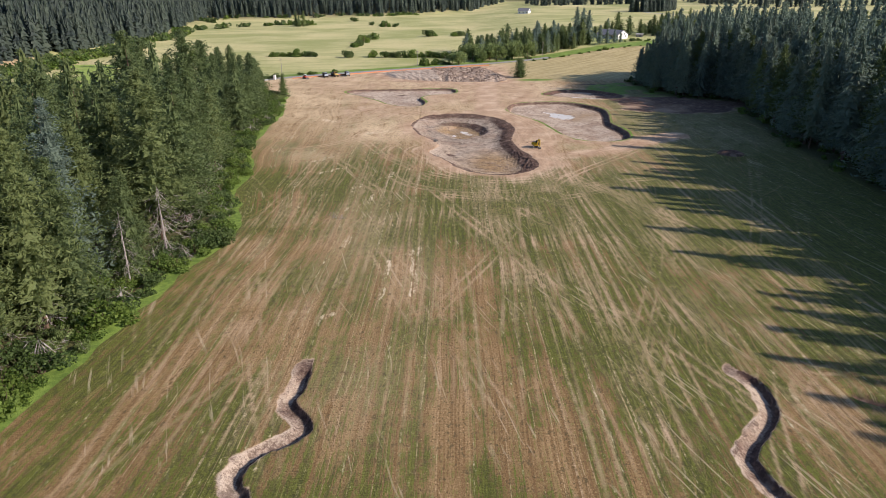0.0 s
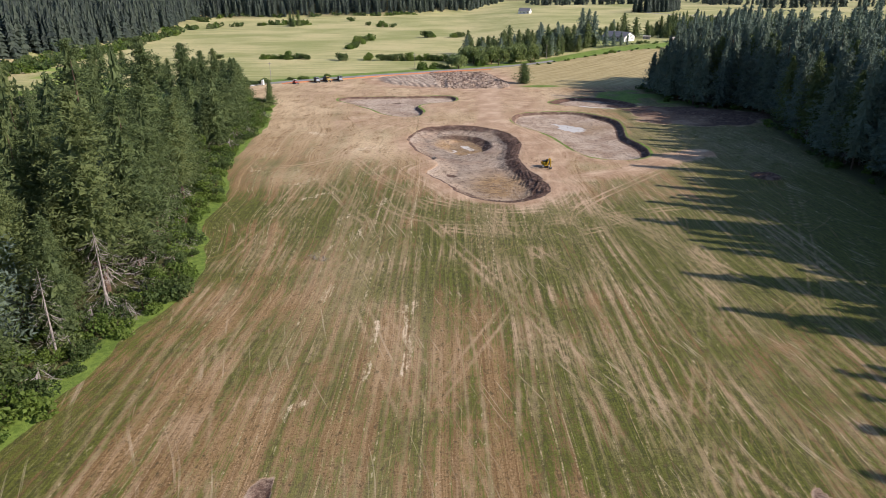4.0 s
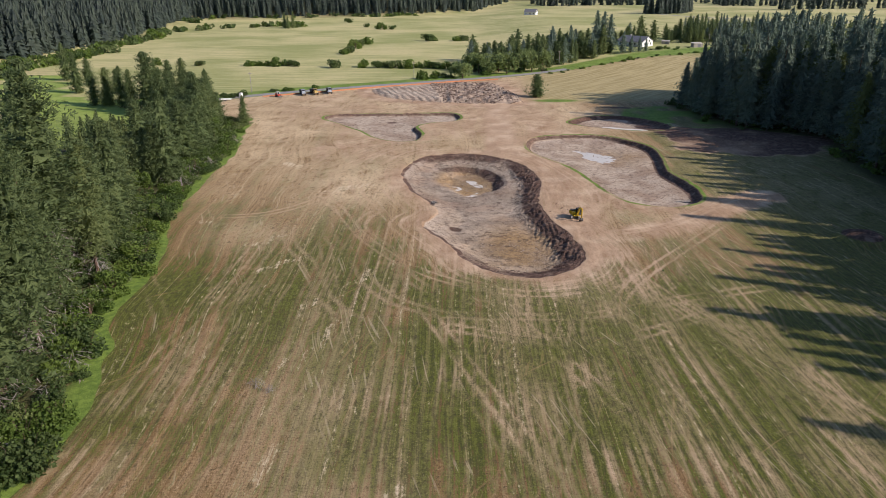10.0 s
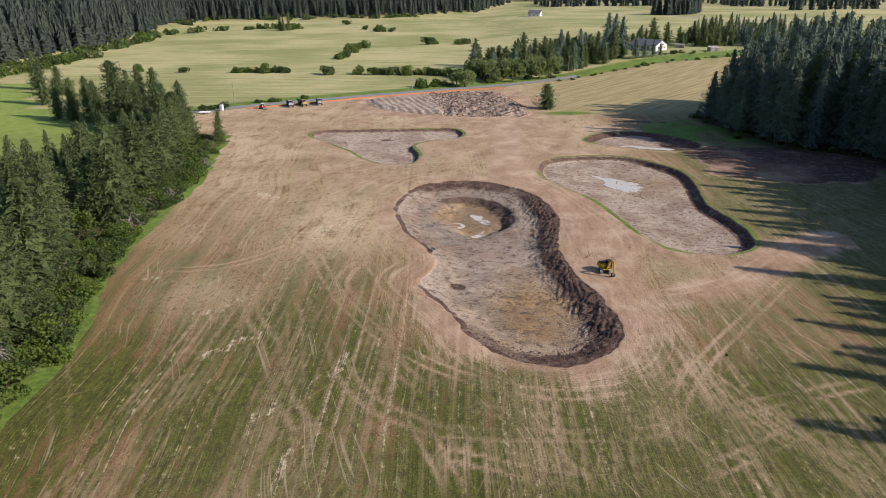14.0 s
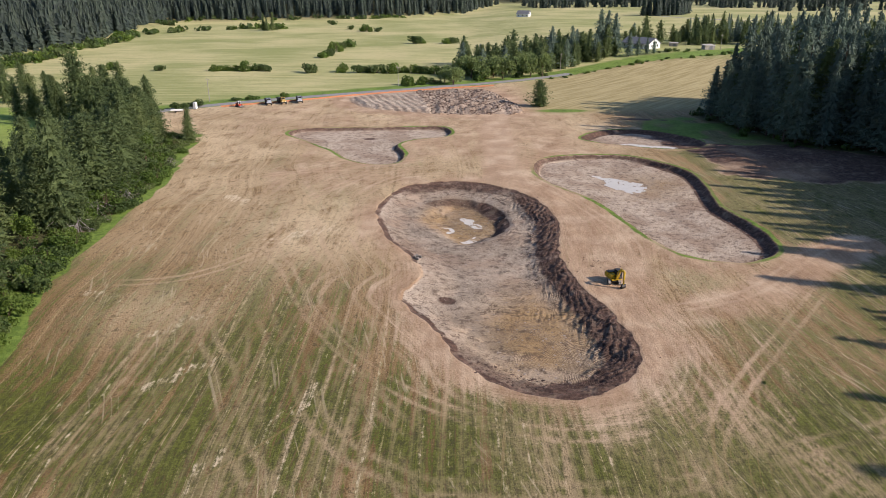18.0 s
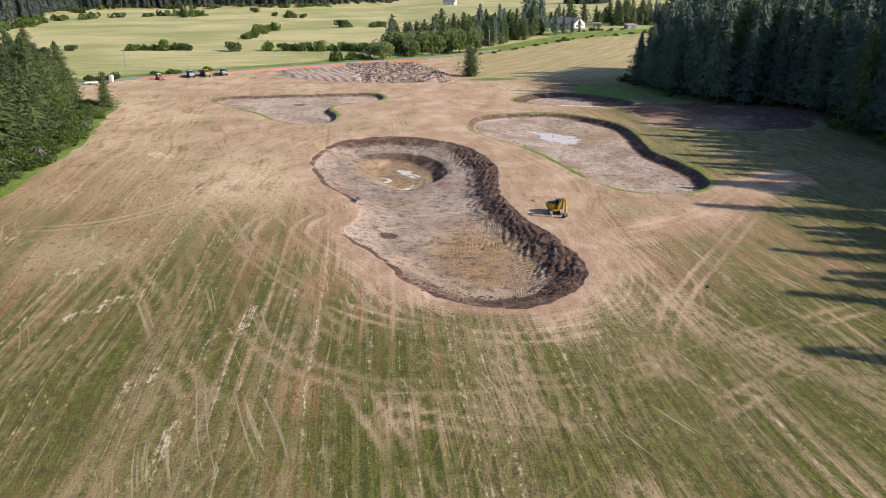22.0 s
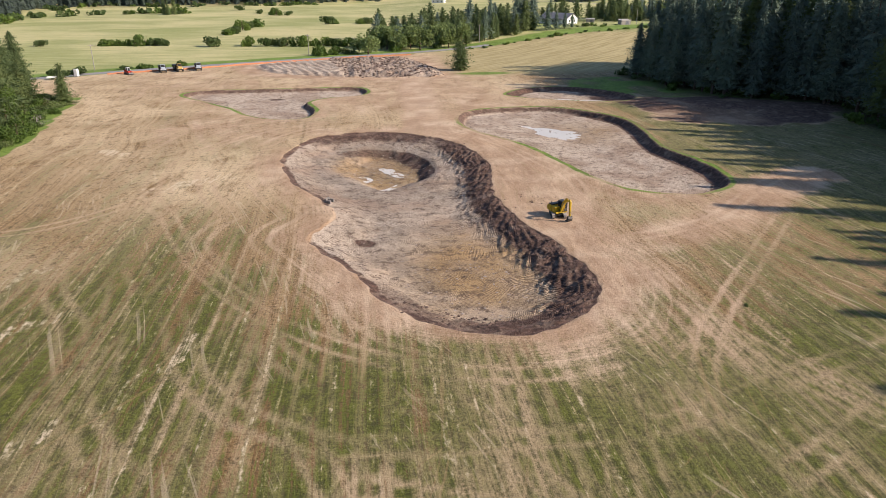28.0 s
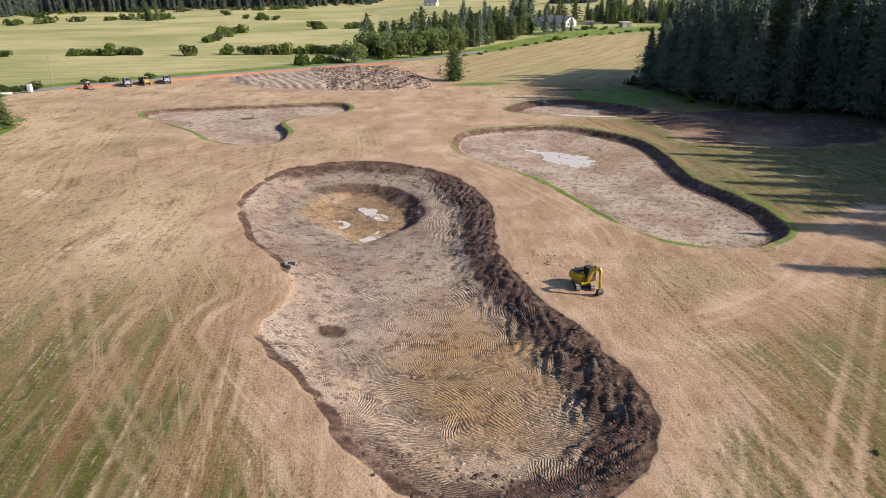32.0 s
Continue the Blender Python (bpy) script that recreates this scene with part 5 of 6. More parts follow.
for x, y, s in ((-121, 322, 1.5), (-132, 344, 1.3), (-176, 398, 1.4), (-168, 372, 1.8), (-116, 326, 2.5), (-110, 331, 1.9), (-104, 330, 1.8), (-108, 318, 1.9), (-100, 322, 1.8), (-102, 312, 1.7), (-94, 312, 1.7), (-90, 318, 1.5), (-88, 308, 1.5), (-130, 334, 1.5), (-138, 338, 1.7), (-145, 340, 1.4), (-128, 362, 1.5), (-196, 415, 1.7), (-92, 322, 1.5), (-150, 372, 1.2), (-114, 342, 1.6)):
    BUSHY[rng.integers(3)].stand(x, y, spot_z(x, y), s * 0.56, rng.uniform(0, 6.28), "full dark pine beside the green lawn", "pine", "pines round the lawn", rng.uniform(0.9, 1.15))

# pasture bushes
for x, y, s in ((-119, 477, 1.3), (-114, 478, 1.1), (-108, 478, 1.2), (-102, 477, 1.35), (-96, 476, 1.2), (-91, 476, 0.9), (-67.5, 469, 1.5), (-52, 470, 1.15), (-43, 468, 1.3), (-38, 469, 1.1), (-33, 467, 1.4), (-27, 467, 1.2), (-22, 466, 1.3), (-15, 467, 1.1), (-9, 464, 1.3), (-3, 462, 1.1), (3, 460, 1.3), (-150, 478, 1.0), (-177, 483, 1.1), (-74, 548, 1.5), (-70, 560, 1.4), (-72, 590, 1.6), (-68, 628, 2.1), (-71, 615, 1.4), (-19, 658, 1.9), (-15, 659, 1.3), (5, 657, 1.6), (11, 658, 1.5), (-122, 905, 1.7), (-72, 798, 1.7), (-60, 797, 1.3), (-90, 830, 1.3), (-78, 815, 0.9)):
    BUSHES[(0, 2, 4)[rng.integers(3)]].stand(x, y, spot_z(x, y), s * 1.15, rng.uniform(0, 6.28), "dark green round bush standing in the dry pasture", "bush", "bushes in the pasture", 0.82)
for x, y, s in ((-176, 815, 1.5), (-168, 818, 1.6), (-172, 812, 1.2)):
    SOLO[1].stand(x, y, spot_z(x, y), s, x, "dark conifer at the pasture's far edge", "conifer", "conifers at the pasture's edge")
for x, y, s in ((-15, 419, 1.2), (-9, 423, 1.0), (-3, 424, 1.25), (6, 430, 1.1), (-92, 361.5, 1.3), (-97, 358, 1.2), (-81, 377, 0.7), (-75, 379, 0.75), (-63, 385, 0.6), (18, 436, 1.0), (38, 446, 0.9), (51, 452, 0.9)):
    put_bush(BUSHES[rng.integers(5)], x, y, s, "green bush on the grass beside the lane", "bush", "bushes along the lane")

# belt of willows and conifers behind the lane
for x, y, k, s in ((2, 428, 1, 0.8), (30, 440, 0, 1.0), (44, 446, 1, 1.1), (20, 436, 1, 0.9), (6, 421, 1, 1.0), (15, 444, 0, 0.95), (26, 446, 1, 1.1), (41, 452, 0, 1.0), (10, 455, 1, 1.1), (33, 460, 1, 0.9), (50, 447, 0, 1.0), (22, 470, 1, 0.9)):
    put_bush(WILLOWS[k], x, y, s, "pale green willow beside the lane", "willow", "willows behind the lane")
belt = scatter(14, 210, 440, 640, 7.4, lambda x, y: (y > LANE_AT(x) + 10 + 14 * step(70, 110, x)) & (np.abs(y - (475 + 0.62 * (x - 20))) < 34 + 10 * grain(x, y, 25, 19)) & (np.hypot((x - 128) / 1.5, y - 540) > 26) & ((x < 112) | (y > 566)), 19)
for x, y in belt:
    k = rng.integers(7)
    s = rng.uniform(0.34, 0.62)
    if k > 4:
        BUSHY[k - 5].stand(x, y, spot_z(x, y), s * 1.35, rng.uniform(0, 6.28), "full round-topped pine in the belt behind the lane", "pine", "conifer belt behind the lane", 1.1)
    elif k < 2:
        MID[k].stand(x, y, spot_z(x, y), s, rng.uniform(0, 6.28), "dark green conifer in the belt behind the lane", "conifer", "conifer belt behind the lane", 1.65)
    else:
        SOLO[k % 2].stand(x, y, spot_z(x, y), s * 2.0, rng.uniform(0, 6.28), "full green conifer in the belt behind the lane", "conifer", "conifer belt behind the lane")
for x, y, s in ((92, 512, 0.95), (97, 520, 0.9), (101, 516, 0.85), (74, 500, 0.7), (108, 509, 0.5), (114, 512, 0.38), (120, 515, 0.35), (125, 517, 0.3), (66, 474, 0.55), (60, 486, 0.75)):
    MID[1].stand(x, y, spot_z(x, y), s, x, "tall narrow conifer above the belt behind the lane", "conifer", "conifer belt behind the lane", 1.3)
for x, y, s in ((136, 527, 0.8), (142, 530, 0.6), (150, 531, 0.7), (158, 535, 0.5), (130, 524, 0.5), (146, 526, 0.5)):
    put_bush(BUSHES[rng.integers(5)], x, y, s, "green bush on the grassy bank by the house", "bush", "bushes by the house")
for x in np.arange(52, 205, 7.0):
    put_bush(BUSHES[rng.integers(5)], x + rng.uniform(-2, 2), LANE_AT(x) - 7 + rng.uniform(-2, 2), rng.uniform(0.28, 0.6), "low scrubby bush on the bank above the stubble field", "bush", "bushes along the stubble field")
spots = scatter(205, 330, 380, 720, 10.0, lambda x, y: (np.abs(y - 590 - 0.25 * (x - 200)) < 26) | (np.abs(y - 680) < 20), 20)
wood("conifer_belt", "dark conifers between the far fields", "trees", spots, MID, land, (0.35, 0.6))

put_bush(BUSHES[1], 37.2, 171.5, 0.10, "small dark weed clump on the bare soil", "weed")
put_bush(GREY, -23.8, 134.5, 0.55, "dry grey weed clump in the mown field", "weed")
put_bush(GREY, -22.0, 133.6, 0.4, "dry grey weed clump in the mown field", "weed")
for x, y, s in ((58, 66.5, 0.6), (60.5, 64.5, 0.8), (56.5, 67.5, 0.5)):
    put_bush(GREY, x, y, s, "pale dead brush lying at the ditch", "brush")


# ---- lane, water, fence and machines ----
YELLOW = plain("machine_yellow_paint", (0.62, 0.40, 0.03), (0.50, 0.31, 0.025), 0.42, 2.0)
STEEL = plain("worn_dark_steel", (0.045, 0.042, 0.04), (0.12, 0.11, 0.10), 0.55, 4.0, 0.6)
RUBBER = plain("dusty_black_rubber", (0.035, 0.033, 0.03), (0.09, 0.08, 0.07), 0.85, 5.0)
DUSTY = plain("dusty_track_shoe", (0.30, 0.25, 0.21), (0.48, 0.42, 0.37), 0.8, 5.0, 0.2)
WHITE = plain("white_paint", (0.78, 0.78, 0.76), (0.66, 0.65, 0.62), 0.5, 1.5)
ORANGE = plain("orange_fence_fabric", (0.52, 0.21, 0.10), (0.38, 0.15, 0.08), 0.75, 1.2)
RED = plain("red_machine_paint", (0.50, 0.05, 0.03), (0.36, 0.04, 0.03), 0.45, 2.0)
SHINGLE = plain("dark_roof_shingle", (0.13, 0.13, 0.14), (0.20, 0.20, 0.21), 0.85, 1.0)
SIDING = plain("pale_house_siding", (0.78, 0.77, 0.73), (0.66, 0.66, 0.63), 0.7, 0.8)
GREYWOOD = plain("weathered_grey_timber", (0.24, 0.21, 0.18), (0.38, 0.34, 0.30), 0.9, 1.6)
CONCRETE = plain("pale_concrete", (0.42, 0.38, 0.34), (0.56, 0.52, 0.47), 0.9, 2.5)
glass = Mat("dark_window_glass")
glass.put("Base Color", (0.02, 0.025, 0.03)).put("Roughness", 0.08).put("Specular IOR Level", 0.6)
GLASS = glass.mat
wet = Mat("muddy_pond_water")
wn_ = wet.noise(wet.where(), 0.8, 3.0)
wet.put("Base Color", wet.mix(wn_, (0.56, 0.50, 0.42), (0.68, 0.62, 0.54))).put("Roughness", 0.3).put("Specular IOR Level", 0.5)
wet.bump(wn_, 0.05, 0.02)
WATER = wet.mat


def ribbon(name, line, half, lift, mat, label, category):
    """A strip of road on the land along a curve."""
    t = np.gradient(line, axis=0)
    t /= np.linalg.norm(t, axis=1, keepdims=True)
    n = np.stack([t[:, 1], -t[:, 0]], 1)
    cols = (-half, -half * 0.5, 0, half * 0.5, half)
    V = np.concatenate([np.column_stack([line + n * c, land((line + n * c)[:, 0], (line + n * c)[:, 1]) + lift * (1 - (c / half) ** 2 * 0.9)]) for c in cols])
    k, F = len(line), []
    for c in range(4):
        i = np.arange(k - 1) + c * k
        F.append(np.stack([i, i + 1, i + 1 + k, i + k], 1))
    me = fast_mesh(name, V, np.concatenate(F), mat, True)
    if me.polygons[0].normal.z < 0:
        me.flip_normals()
    return tagged(new(name, me), label, category, kind="structure")


lane = spline(LANE[::5], 24, False)
lane = lane[(lane[:, 0] < 66) & (lane[:, 0] > -104)]
ribbon("road", lane, 2.9, 0.16, GRAVEL, "grey gravel lane between field and pasture", "road")
ribbon("road", spline([(262, 990), (276, 945), (300, 905), (345, 860), (430, 800)], 12, False), 4.0, 0.15, GRAVEL, "distant grey road between fields", "road")


def pool(outline, z, label):
    """Shallow standing water with an uneven edge."""
    c = spline(outline, 7)
    c = c + 0.22 * np.stack([grain(c[:, 0], c[:, 1], 0.8, 3), grain(c[:, 0], c[:, 1], 0.8, 5)], 1)
    bm = bmesh.new()
    bm.faces.new([bm.verts.new((x, y, z)) for x, y in c])
    bmesh.ops.triangulate(bm, faces=bm.faces[:])
    me = bpy.data.meshes.new("water")
    bm.to_mesh(me)
    bm.free()
    me.materials.append(WATER)
    return tagged(new("water", me), label, "water", kind="structure")


def floor_z(pts):
    p = np.array(pts, float)
    p = np.concatenate([p, p * 0.5 + p.mean(0) * 0.5])
    return float(np.quantile(dug(p[:, 0], p[:, 1])[0], 0.4))


for outline, label in (
        ([(37.5, 268), (41, 266.5), (44.5, 264), (47, 261.5), (49.8, 257.5), (49.3, 254), (47.8, 255.2), (46.5, 251), (43.5, 252.4), (41.6, 251.2), (40.6, 256), (39, 259.5), (39.8, 263)], "pale muddy rainwater standing on the pond floor"),
        ([(4.2, 240.7), (5.4, 241.2), (6.6, 240.6), (7.9, 237.6), (8.9, 235.2), (8.8, 233.4), (7.4, 234.2), (6.0, 236.2), (5.0, 238.2)], "muddy water lying along the pit's edge"),
        ([(7.6, 230.4), (8.0, 228.6), (7.4, 227.2), (6.4, 226.2), (4.6, 225.9), (4.1, 226.8), (5.4, 227.8), (6.3, 229.0)], "muddy water lying in the pit's corner"),
        ([(-0.6, 234.9), (1.0, 235.2), (2.7, 234.6), (3.0, 233.0), (1.6, 231.4), (0.2, 232.0)], "small muddy puddle among rubble in the pit"),
        ([(52, 300), (55, 301.5), (58, 300.6), (61, 298.5), (66, 297.5), (68, 295), (65, 293.4), (60, 294), (57, 296.5), (53, 298)], "shallow water on the floor of the far pond")):
    c = np.array(outline).mean(0)
    pool(outline, floor_z(outline) + (0.025 if c[0] < 20 else 0.035), label)

# orange silt fence behind the works
FENCE = spline([(-82, 361.5), (-68, 369), (-55, 376.5), (-33, 390.5), (-7, 404.2), (12, 412.2), (25, 416.6)], 12, False)
run = np.concatenate([[0], np.cumsum(np.hypot(*np.diff(FENCE, axis=0).T))])
stops = np.arange(0, run[-1], 2.6)
px, py = np.interp(stops, run, FENCE[:, 0]), np.interp(stops, run, FENCE[:, 1])
fence = thing("silt_fence", "long orange fabric silt fence on wooden stakes", "fence")
g = np.random.default_rng(5)
stake = box(0.06, 0.06, 1.0, 0, 0, -0.2, 0.008)
stake_me = bpy.data.meshes.new("stake")
stake.to_mesh(stake_me)
stake.free()
stake_me.materials.append(GREYWOOD)
tops = []
for x, y in zip(px, py):
    z = float(dug(np.array([x]), np.array([y]))[0][0])
    tops.append(z)
    st = new("stake", stake_me)
    st.parent = fence
    st.matrix_basis = Matrix.Translation((x, y, z)) @ Euler((g.normal(0, 0.05), g.normal(0, 0.05), 0.5)).to_matrix().to_4x4()
for i in range(len(px) - 1):
    V, F = [], []
    nrm = np.array([py[i + 1] - py[i], px[i] - px[i + 1]]) / 2.6 * 0.05
    sag = g.uniform(0.02, 0.16)
    for q in range(7):
        f = q / 6
        x, y, z = px[i] * (1 - f) + px[i + 1] * f + nrm[0], py[i] * (1 - f) + py[i + 1] * f + nrm[1], tops[i] * (1 - f) + tops[i + 1] * f
        bulge = 0.10 * math.sin(math.pi * f)
        for s in (1.0, 1.25):
            V += [(x + nrm[0] * bulge * 8 * s, y + nrm[1] * bulge * 8 * s, z - 0.02), (x + nrm[0] * bulge * s * 16, y + nrm[1] * bulge * s * 16, z + 0.36), (x + nrm[0] * s * 0.2, y + nrm[1] * s * 0.2, z + 0.62 - sag * math.sin(math.pi * f))]
        if q:
            a, b = (q - 1) * 6, q * 6
            for k in (0, 1):
                F += [(a + k, b + k, b + k + 1, a + k + 1), (a + k + 3, a + k + 4, b + k + 4, b + k + 3)]
            F.append((a + 2, b + 2, b + 5, a + 5))
    part("fabric_panel", mesh_of("fabric_panel", V, F, (ORANGE,), True), None, fence)


def wheel(parent, r, w, x, y, z, rim_mat, name="wheel"):
    turn = Matrix.Translation((x, y - w / 2, z)) @ Matrix.Rotation(radians(-90), 4, "X")
    wh = part(name, joined(tube(r * 0.45, r * 0.45, w * 0.9, turn, 16)), STEEL, parent)
    tyre = bmesh.new()
    prof = [(r * 0.55, 0), (r * 0.92, 0), (r, w * 0.12), (r, w * 0.88), (r * 0.92, w), (r * 0.55, w)]
    n = 22
    rings = [[tyre.verts.new(turn @ Vector((math.cos(2 * math.pi * k / n) * a, math.sin(2 * math.pi * k / n) * a, b))) for a, b in prof] for k in range(n)]
    for k in range(n):
        for q in range(6):
            tyre.faces.new((rings[k][q], rings[(k + 1) % n][q], rings[(k + 1) % n][(q + 1) % 6], rings[k][(q + 1) % 6]))
    bmesh.ops.recalc_face_normals(tyre, faces=tyre.faces[:])
    part("tyre", tyre, RUBBER, wh)
    part("rim", joined(tube(r * 0.54, r * 0.54, w * 0.7, turn @ Matrix.Translation((0, 0, w * 0.15)), 18)), rim_mat, wh)
    return wh


def excavator():
    """Small crawler excavator; its tracks point along x, the upper body is turned on them."""
    ex = thing("excavator", "yellow crawler excavator with folded boom on bare soil", "excavator")
    for side in (-1, 1):
        y = side * 0.92
        tr = part("track", plate([(-1.25, 0.02), (1.25, 0.02), (1.5, 0.16), (1.58, 0.36), (1.46, 0.58), (1.2, 0.68), (-1.2, 0.68), (-1.46, 0.58), (-1.58, 0.36), (-1.5, 0.16)], 0.46, 0.03, Matrix.Translation((0, y, 0))), STEEL, ex)
        loop = [(-1.25, 0.0), (1.25, 0.0), (1.55, 0.2), (1.6, 0.38), (1.45, 0.62), (1.2, 0.7), (-1.2, 0.7), (-1.45, 0.62), (-1.6, 0.38), (-1.55, 0.2)]
        for k in range(10):
            a, b = Vector((loop[k][0], 0, loop[k][1])), Vector((loop[(k + 1) % 10][0], 0, loop[(k + 1) % 10][1]))
            n = max(1, round((b - a).length / 0.2))
            for q in range(n):
                c = a.lerp(b, (q + 0.5) / n)
                ang = math.atan2(b.z - a.z, b.x - a.x)
                part("track_shoe", box(0.17, 0.5, 0.05, 0, 0, 0, 0.006), DUSTY, tr).matrix_basis = Matrix.Translation((c.x, y, c.z)) @ Matrix.Rotation(-ang, 4, "Y") @ Matrix.Translation((0, 0, -0.03))
        for q in (-0.8, -0.27, 0.27, 0.8):
            part("roller", tube(0.11, 0.11, 0.5, Matrix.Translation((q, y + 0.25, 0.18)) @ Matrix.Rotation(radians(90), 4, "X"), 12), STEEL, tr)
        for q in (-1.2, 1.2):
            part("sprocket", tube(0.27, 0.27, 0.49, Matrix.Translation((q, y + 0.245, 0.36)) @ Matrix.Rotation(radians(90), 4, "X"), 18), STEEL, tr)
    part("undercarriage", joined(box(1.5, 1.5, 0.3, 0, 0, 0.28, 0.04), tube(0.5, 0.5, 0.2, Matrix.Translation((0, 0, 0.56)), 20)), STEEL, ex)
    up = Matrix.Rotation(radians(24), 4, "Z")
    part("body", joined(box(2.3, 2.1, 0.24, -0.25, 0, 0.76, 0.05, up), box(1.5, 0.95, 0.75, -0.1, -0.55, 1.0, 0.08, up)), YELLOW, ex)
    part("counterweight", plate([(-1.55, 0.86), (-1.68, 1.1), (-1.68, 1.55), (-1.5, 1.82), (-0.75, 1.86), (-0.75, 0.86)], 2.14, 0.07, up), YELLOW, ex)
    part("engine_hood", box(0.95, 1.9, 0.16, -0.95, 0, 1.84, 0.05, None), STEEL, ex, "dark engine hood with grille").matrix_basis = up
    part("exhaust", tube(0.05, 0.05, 0.4, up @ Matrix.Translation((-1.05, -0.6, 1.95)), 10), STEEL, ex)
    cab = part("cab", joined(box(1.35, 0.95, 0.5, 0.4, 0.55, 1.0, 0.04), box(1.3, 0.95, 0.09, 0.36, 0.55, 2.58, 0.03), *[box(0.08, 0.08, 1.15, x, y, 1.48, 0.01) for x in (-0.2, 1.0) for y in (0.12, 0.98)]), STEEL, ex, "black cab frame with yellow roof edge")
    cab.matrix_basis = up
    for nm, dims in (("windscreen", (0.03, 0.78, 1.05, 1.02, 0.55, 1.5)), ("side_window", (1.08, 0.03, 1.05, 0.4, 1.0, 1.5)), ("side_window", (1.08, 0.03, 1.05, 0.4, 0.1, 1.5)), ("rear_window", (0.03, 0.78, 1.0, -0.21, 0.55, 1.52))):
        part(nm, box(*dims), GLASS, cab)
    part("operator_seat", joined(box(0.5, 0.5, 0.14, 0.25, 0.55, 1.5, 0.03), box(0.12, 0.5, 0.65, 0.0, 0.55, 1.55, 0.03)), RUBBER, cab)
    boom = part("boom", plate([(0.75, 1.0), (1.0, 0.95), (1.75, 2.55), (2.25, 3.1), (3.15, 3.2), (3.2, 3.38), (2.1, 3.5), (1.4, 2.9), (0.75, 1.4)], 0.34, 0.03, up), YELLOW, ex)
    stick = part("stick", plate([(2.85, 3.55), (3.1, 3.65), (3.34, 3.3), (3.42, 1.2), (3.3, 0.85), (3.12, 0.95), (3.02, 2.6)], 0.26, 0.03, up), YELLOW, ex)
    buck = part("bucket", plate([(3.1, 0.95), (3.42, 0.95), (3.55, 0.6), (3.45, 0.25), (3.1, 0.04), (2.72, 0.02), (2.62, 0.12), (2.95, 0.35)], 0.8, 0.02, up), STEEL, ex)
    for q in range(5):
        part("tooth", box(0.2, 0.07, 0.06, 2.55, -0.34 + 0.17 * q, 0.02, 0.01), DUSTY, buck).matrix_basis = up
    def ram(a, b, r, owner):
        a, b = up @ Vector(a), up @ Vector(b)
        d = b - a
        m = Matrix.Translation(a) @ d.to_track_quat("Z", "Y").to_matrix().to_4x4()
        cyl = part("hydraulic_cylinder", tube(r, r, d.length * 0.6, m, 10), YELLOW, owner)
        part("rod", tube(r * 0.55, r * 0.55, d.length, m, 8), DUSTY, cyl)
    ram((1.05, 0.22, 1.05), (1.75, 0.22, 2.75), 0.07, boom)
    ram((1.05, -0.22, 1.05), (1.75, -0.22, 2.75), 0.07, boom)
    ram((1.9, 0, 3.5), (2.95, 0, 3.62), 0.07, boom)
    ram((3.2, 0, 2.9), (3.5, 0, 1.25), 0.06, stick)
    return ex


ex = excavator()
ex.matrix_basis = Matrix.Translation((26.7, 199.9, float(dug(np.array([26.7]), np.array([199.9]))[0][0]) + 0.0)) @ Matrix.Rotation(radians(-96), 4, "Z") @ Matrix.Scale(0.82, 4)


def dump_truck(paint, bed_paint, label):
    """Articulated hauler: cab unit in front, hinged dump bed behind; it points along x."""
    tk = thing("dump_truck", label, "dump truck", "haulers parked by the fence")
    part("front_frame", box(2.6, 1.2, 0.4, 1.9, 0, 0.7, 0.05), STEEL, tk)
    part("rear_frame", box(4.6, 1.0, 0.4, -2.0, 0, 0.75, 0.05), STEEL, tk)
    part("hood", plate([(1.9, 1.05), (3.35, 1.05), (3.5, 1.35), (3.3, 1.95), (1.9, 2.2)], 1.7, 0.06), paint, tk)
    cab = part("cab", joined(box(1.5, 1.75, 0.75, 1.15, 0, 1.1, 0.06), box(1.35, 1.7, 0.12, 1.1, 0, 2.95, 0.04), *[box(0.1, 0.1, 1.15, x, y, 1.82) for x in (0.5, 1.72) for y in (-0.78, 0.78)]), paint, tk)
    for nm, dims in (("windscreen", (0.04, 1.45, 1.05, 1.74, 0, 1.86)), ("side_window", (1.1, 0.04, 1.0, 1.1, 0.8, 1.88)), ("side_window", (1.1, 0.04, 1.0, 1.1, -0.8, 1.88)), ("rear_window", (0.04, 1.45, 1.0, 0.48, 0, 1.88))):
        part(nm, box(*dims), GLASS, cab)
    for y in (-0.7, 0.7):
        part("headlight", box(0.06, 0.3, 0.2, 3.47, y, 1.2, 0.02), WHITE, tk)
    bed = part("dump_bed", plate([(-4.9, 2.0), (-4.2, 1.25), (-0.2, 1.25), (0.25, 2.0), (0.3, 2.75), (0.15, 2.75), (-0.35, 2.45), (-4.3, 2.4), (-4.9, 2.25)], 2.6, 0.05), bed_paint, tk)
    part("load_floor", box(4.0, 2.3, 0.05, -2.2, 0, 2.44), STEEL, bed)
    part("mudguard", box(1.5, 2.5, 0.1, 2.7, 0, 1.35, 0.03), paint, tk)
    for x in (2.6, -1.9, -3.5):
        for y in (-0.98, 0.98):
            wheel(tk, 0.72, 0.55, x, y, 0.72, paint)
    return tk


def stand_on(ob, x, y, turn, size=1.0):
    z = float(dug(np.array([float(x)]), np.array([float(y)]))[0][0])
    ob.matrix_basis = Matrix.Translation((x, y, z)) @ Matrix.Rotation(radians(turn), 4, "Z") @ Matrix.Scale(size, 4)
    return ob


OCHRE_PAINT = plain("faded_ochre_paint", (0.50, 0.33, 0.09), (0.38, 0.25, 0.08), 0.6, 1.5)
SLATE = plain("pale_grey_paint", (0.30, 0.33, 0.37), (0.40, 0.43, 0.47), 0.45, 1.5)
